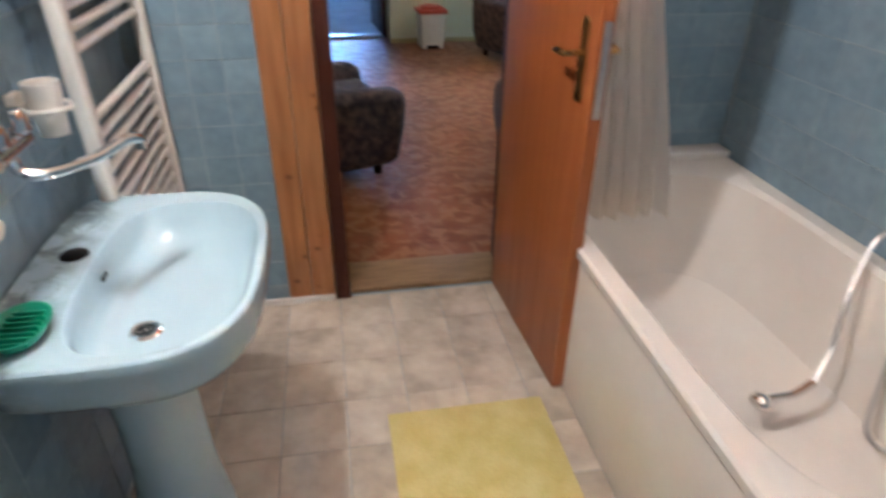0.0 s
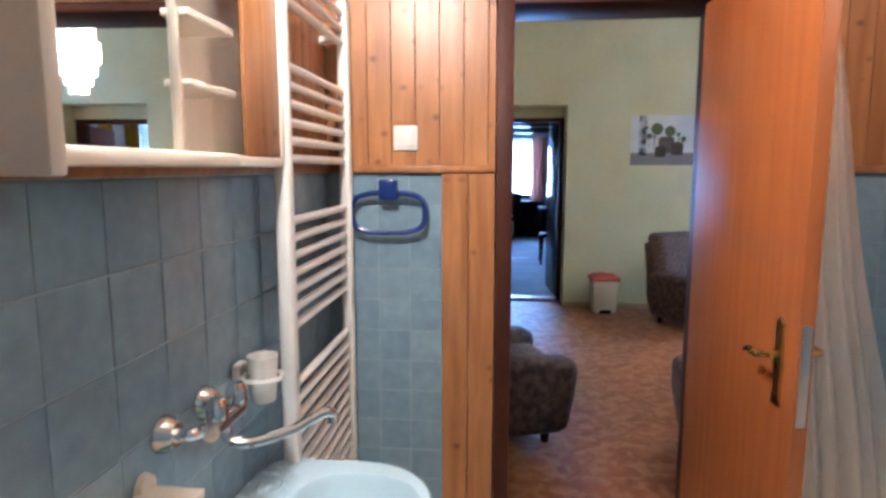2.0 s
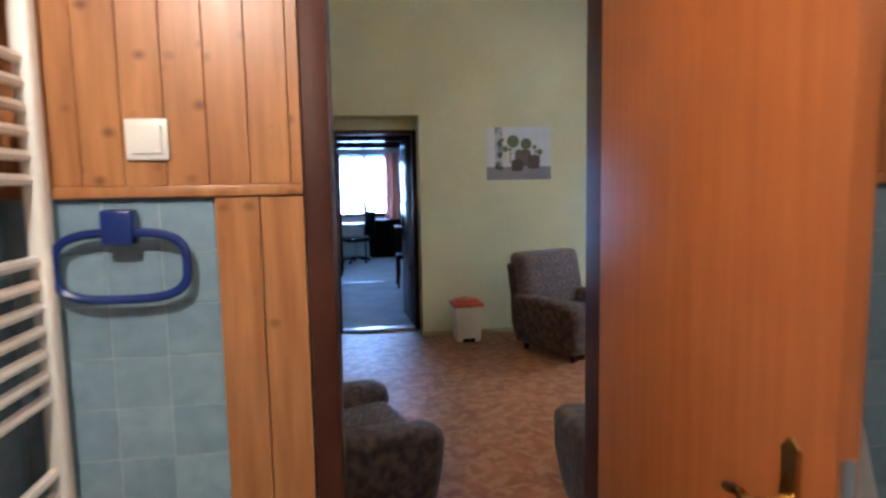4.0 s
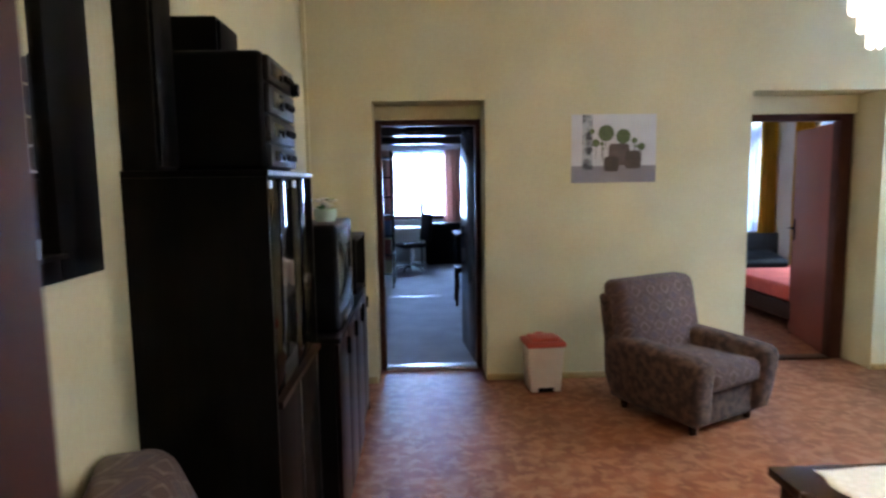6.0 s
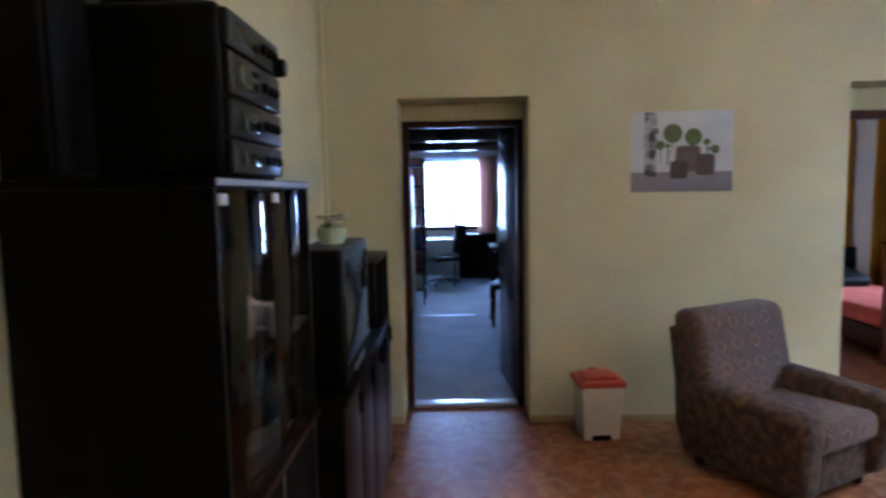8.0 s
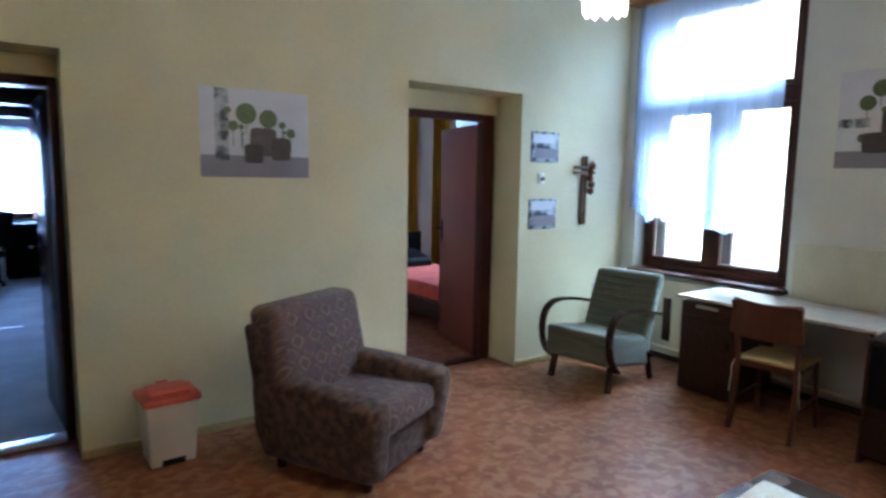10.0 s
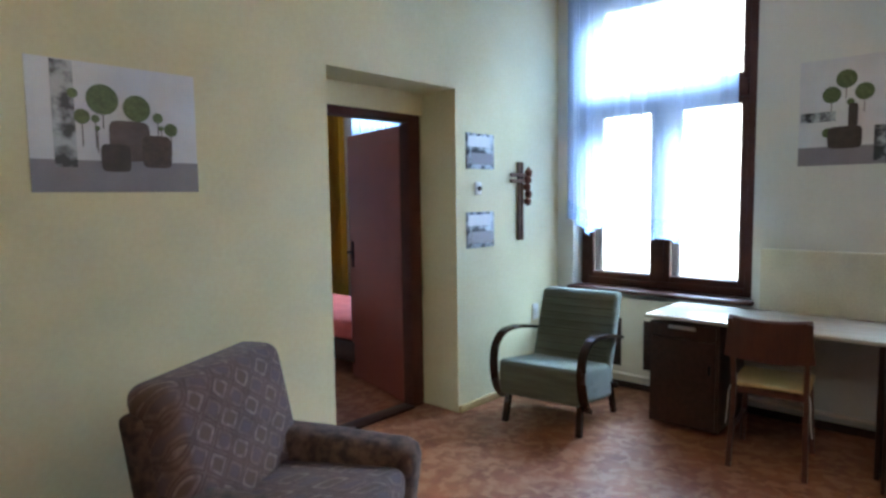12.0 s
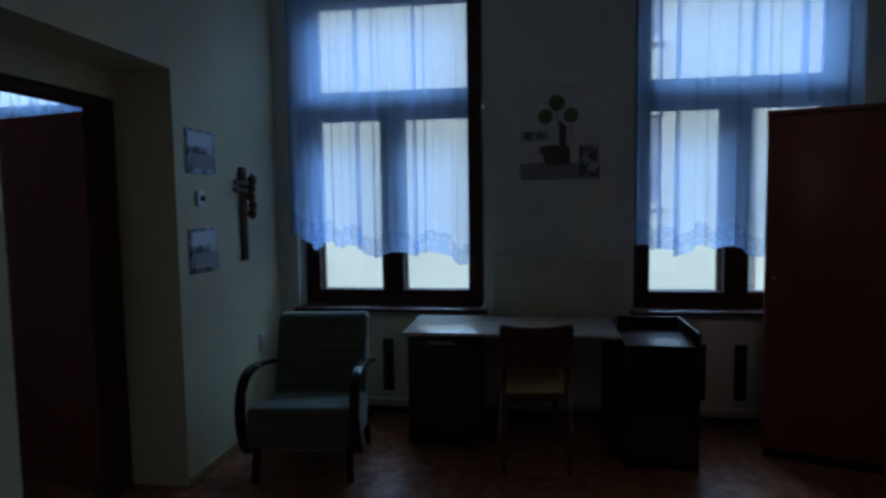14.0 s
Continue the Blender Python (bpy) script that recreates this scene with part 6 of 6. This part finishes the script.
# ---- house across the street ----
def far_house(m, length, label):
    h = thing("apartment_house", m, label, "house")
    boxpart("wall", (0, 0, -4.0), (8, length, 13), FACADE, h, "", 0)
    boxpart("roof", (-0.4, -0.2, 13), (8.2, length + 0.2, 13.6), STONE, h, "", 0.05)
    boxpart("cornice", (-0.25, 0, 12.5), (-0.002, length, 13), STONE, h, "", 0.05)
    boxpart("plinth", (-0.10, 0, -4.0), (-0.002, length, -3.4), STONE, h, "", 0.03)
    for y in (15.4, 28.6):
        tubepart("drainpipe", [(-0.09, y, -3.4), (-0.09, y, 12.5)], 0.06, ALU, h, "pale metal drainpipe")
    for z in (-3.1, 1.05, 5.25, 9.0):
        for y in (1.5, 5.0, 8.5, 17.7, 31.5, 35.0, 38.5):
            if z < 0 and 10 < y < 25:
                continue
            w = boxpart("window", (-0.03, y, z + 0.4), (-0.004, y + 1.1, z + 2.65), FARPANE, h, "", 0)
            bm = bmesh.new()
            for lo, hi in (((-0.07, y - 0.12, z + 0.4), (-0.004, y, z + 2.65)), ((-0.07, y + 1.1, z + 0.4), (-0.004, y + 1.22, z + 2.65)), ((-0.12, y - 0.16, z + 2.65), (-0.004, y + 1.26, z + 2.85)), ((-0.14, y - 0.16, z + 0.26), (-0.004, y + 1.26, z + 0.4)),
                           ((-0.045, y + 0.52, z + 0.4), (-0.03, y + 0.58, z + 2.65)), ((-0.045, y, z + 1.85), (-0.03, y + 1.1, z + 1.91))):
                bx(bm, lo, hi)
            part("frame", bm, STONE, w)
    return h


far_house(pose(17.5, -16.0, 0), 44.0, "cream rendered apartment house across the street")


# ---- boards and tiles, piece by piece ----
def piece_mesh(name, lo, hi, bev, material):
    bm = bmesh.new()
    bx(bm, lo, hi, bev, 1)
    me = bpy.data.meshes.new(name)
    bm.to_mesh(me)
    bm.free()
    me.materials.append(material)
    return me


def lay(name, me, parent, places):
    for m in places:
        o = new(name, me)
        o.parent = parent
        o.matrix_basis = m


wall_s = thing("wall_bathroom_north", pose(0, S0, 0), "bathroom wall of pine boards above pale blue tiles", "wall", "", "structure")
boxpart("backing", (-0.43, -0.0042, 0.0), (0.15, -0.0005, 2.5), GROUT, wall_s, "", 0)
boxpart("backing", (0.90, -0.004, 0.0), (1.71, -0.0005, 2.5), GROUT, wall_s, "", 0)
PW, TW = 0.081, 0.1095
boxpart("skirting", (-0.43, -0.03, 0.0), (0.15, -0.018, 0.028), ENAMEL, wall_s, "white tile skirting strip", 0.003)
full = piece_mesh("board", (0.0006, -0.016, 1.53), (PW - 0.0006, -0.004, 2.5), 0.0013, PINE)
lay("board", full, wall_s, [pose(0.125 - PW * (i + 1), 0, 0) for i in range(6)] + [pose(0.90 + PW * i, 0, 0) for i in range(10)])
lay("board", piece_mesh("board", (0.0006, -0.016, 1.53), (0.0238, -0.004, 2.5), 0.0013, PINE), wall_s, [pose(0.125, 0, 0)])
lay("board", piece_mesh("board", (0.0, -0.016, 1.53), (0.0678, -0.004, 2.5), 0.0013, PINE), wall_s, [pose(-0.43, 0, 0)])
over = piece_mesh("board", (0.0006, -0.016, 2.08), (PW - 0.0006, -0.004, 2.5), 0.0013, PINE)
lay("board", over, wall_s, [pose(0.152 + PW * i, 0, 0) for i in range(9)])
long = piece_mesh("board", (0.001, -0.018, 0.01), (0.0885, -0.004, 1.505), 0.0013, PINE)
lay("board", long, wall_s, [pose(-0.03, 0, 0), pose(0.06, 0, 0)])
boxpart("trim", (-0.43, -0.026, 1.507), (0.15, -0.004, 1.53), PINE, wall_s, "", 0.004)
boxpart("trim", (0.90, -0.026, 1.507), (1.71, -0.004, 1.53), PINE, wall_s, "", 0.004)
tile_y = piece_mesh("tile", (0.0015, -0.006, 0.0015), (TW - 0.0015, -0.003, TW - 0.0015), 0.001, TILE)
lay("tile", tile_y, wall_s, [pose(-0.032 - TW * (i + 1), 0, 1.505 - TW * (j + 1)) for i in range(3) for j in range(13)]
    + [pose(1.71 - TW * (i + 1), 0, 1.505 - TW * (j + 1)) for i in range(7) for j in range(9)])
wall_w = thing("wall_bathroom_west_lining", pose(-0.43, 0, 0), "bathroom side wall of blue tiles with pine boards above", "wall", "", "structure")
full_x = piece_mesh("board", (0.0, 0.0012, 1.53), (0.012, PW - 0.0006, 2.5), 0.0013, PINE)
lay("board", full_x, wall_w, [pose(0.07 if 2.10 - PW * i < 0.65 else 0, 2.10 - PW * (i + 1) + (0.034 if 2.10 - PW * i < 0.65 else 0), 0) for i in range(int(2.8 / PW))])
TL = 0.148
tile_x = piece_mesh("tile", (-0.001, 0.0015, 0.0015), (0.002, TL - 0.0015, TL - 0.0015), 0.001, TILE)
lay("tile", tile_x, wall_w, [pose(0, 2.106 - TL * (i + 1), 1.505 - TL * (j + 1)) for i in range(19) for j in range(10)])
boxpart("trim", (0, -0.78, 1.507), (0.018, 2.10, 1.53), PINE, wall_w, "", 0.004)
boxpart("trim", (0.02, -0.78, 1.507), (0.088, 0.61, 1.529), PINE, wall_w, "", 0.004)
wall_e = thing("wall_bathroom_east_lining", pose(1.71, 0, 0), "bathroom side wall of pale blue tiles with pine boards above", "wall", "", "structure")
tile_e = piece_mesh("tile", (-0.002, 0.0015, 0.0015), (0.001, TL - 0.0015, TL - 0.0015), 0.001, TILE)
lay("tile", tile_e, wall_e, [pose(0, 2.106 - TL * (i + 1), 1.505 - TL * (j + 1)) for i in range(19) for j in range(7)])
full_e = piece_mesh("board", (-0.012, 0.0012, 1.53), (0.0, PW - 0.0006, 2.5), 0.0013, PINE)
lay("board", full_e, wall_e, [pose(0, 2.10 - PW * (i + 1), 0) for i in range(35)])
boxpart("trim", (-0.018, -0.78, 1.507), (0, 2.10, 1.53), PINE, wall_e, "", 0.004)
fl = thing("floor_bathroom", pose(0, 0, 0), "grey marbled bathroom floor tiles, glossy and worn", "floor", "", "structure")
FT = 0.198
ft = piece_mesh("tile", (0.001, 0.001, -0.004), (FT - 0.001, FT - 0.001, 0.0), 0.0012, FLOORTILE)
lay("tile", ft, fl, [pose(-0.43 + FT * i, 2.115 - FT * (j + 1), 0) for i in range(7) for j in range(15)])
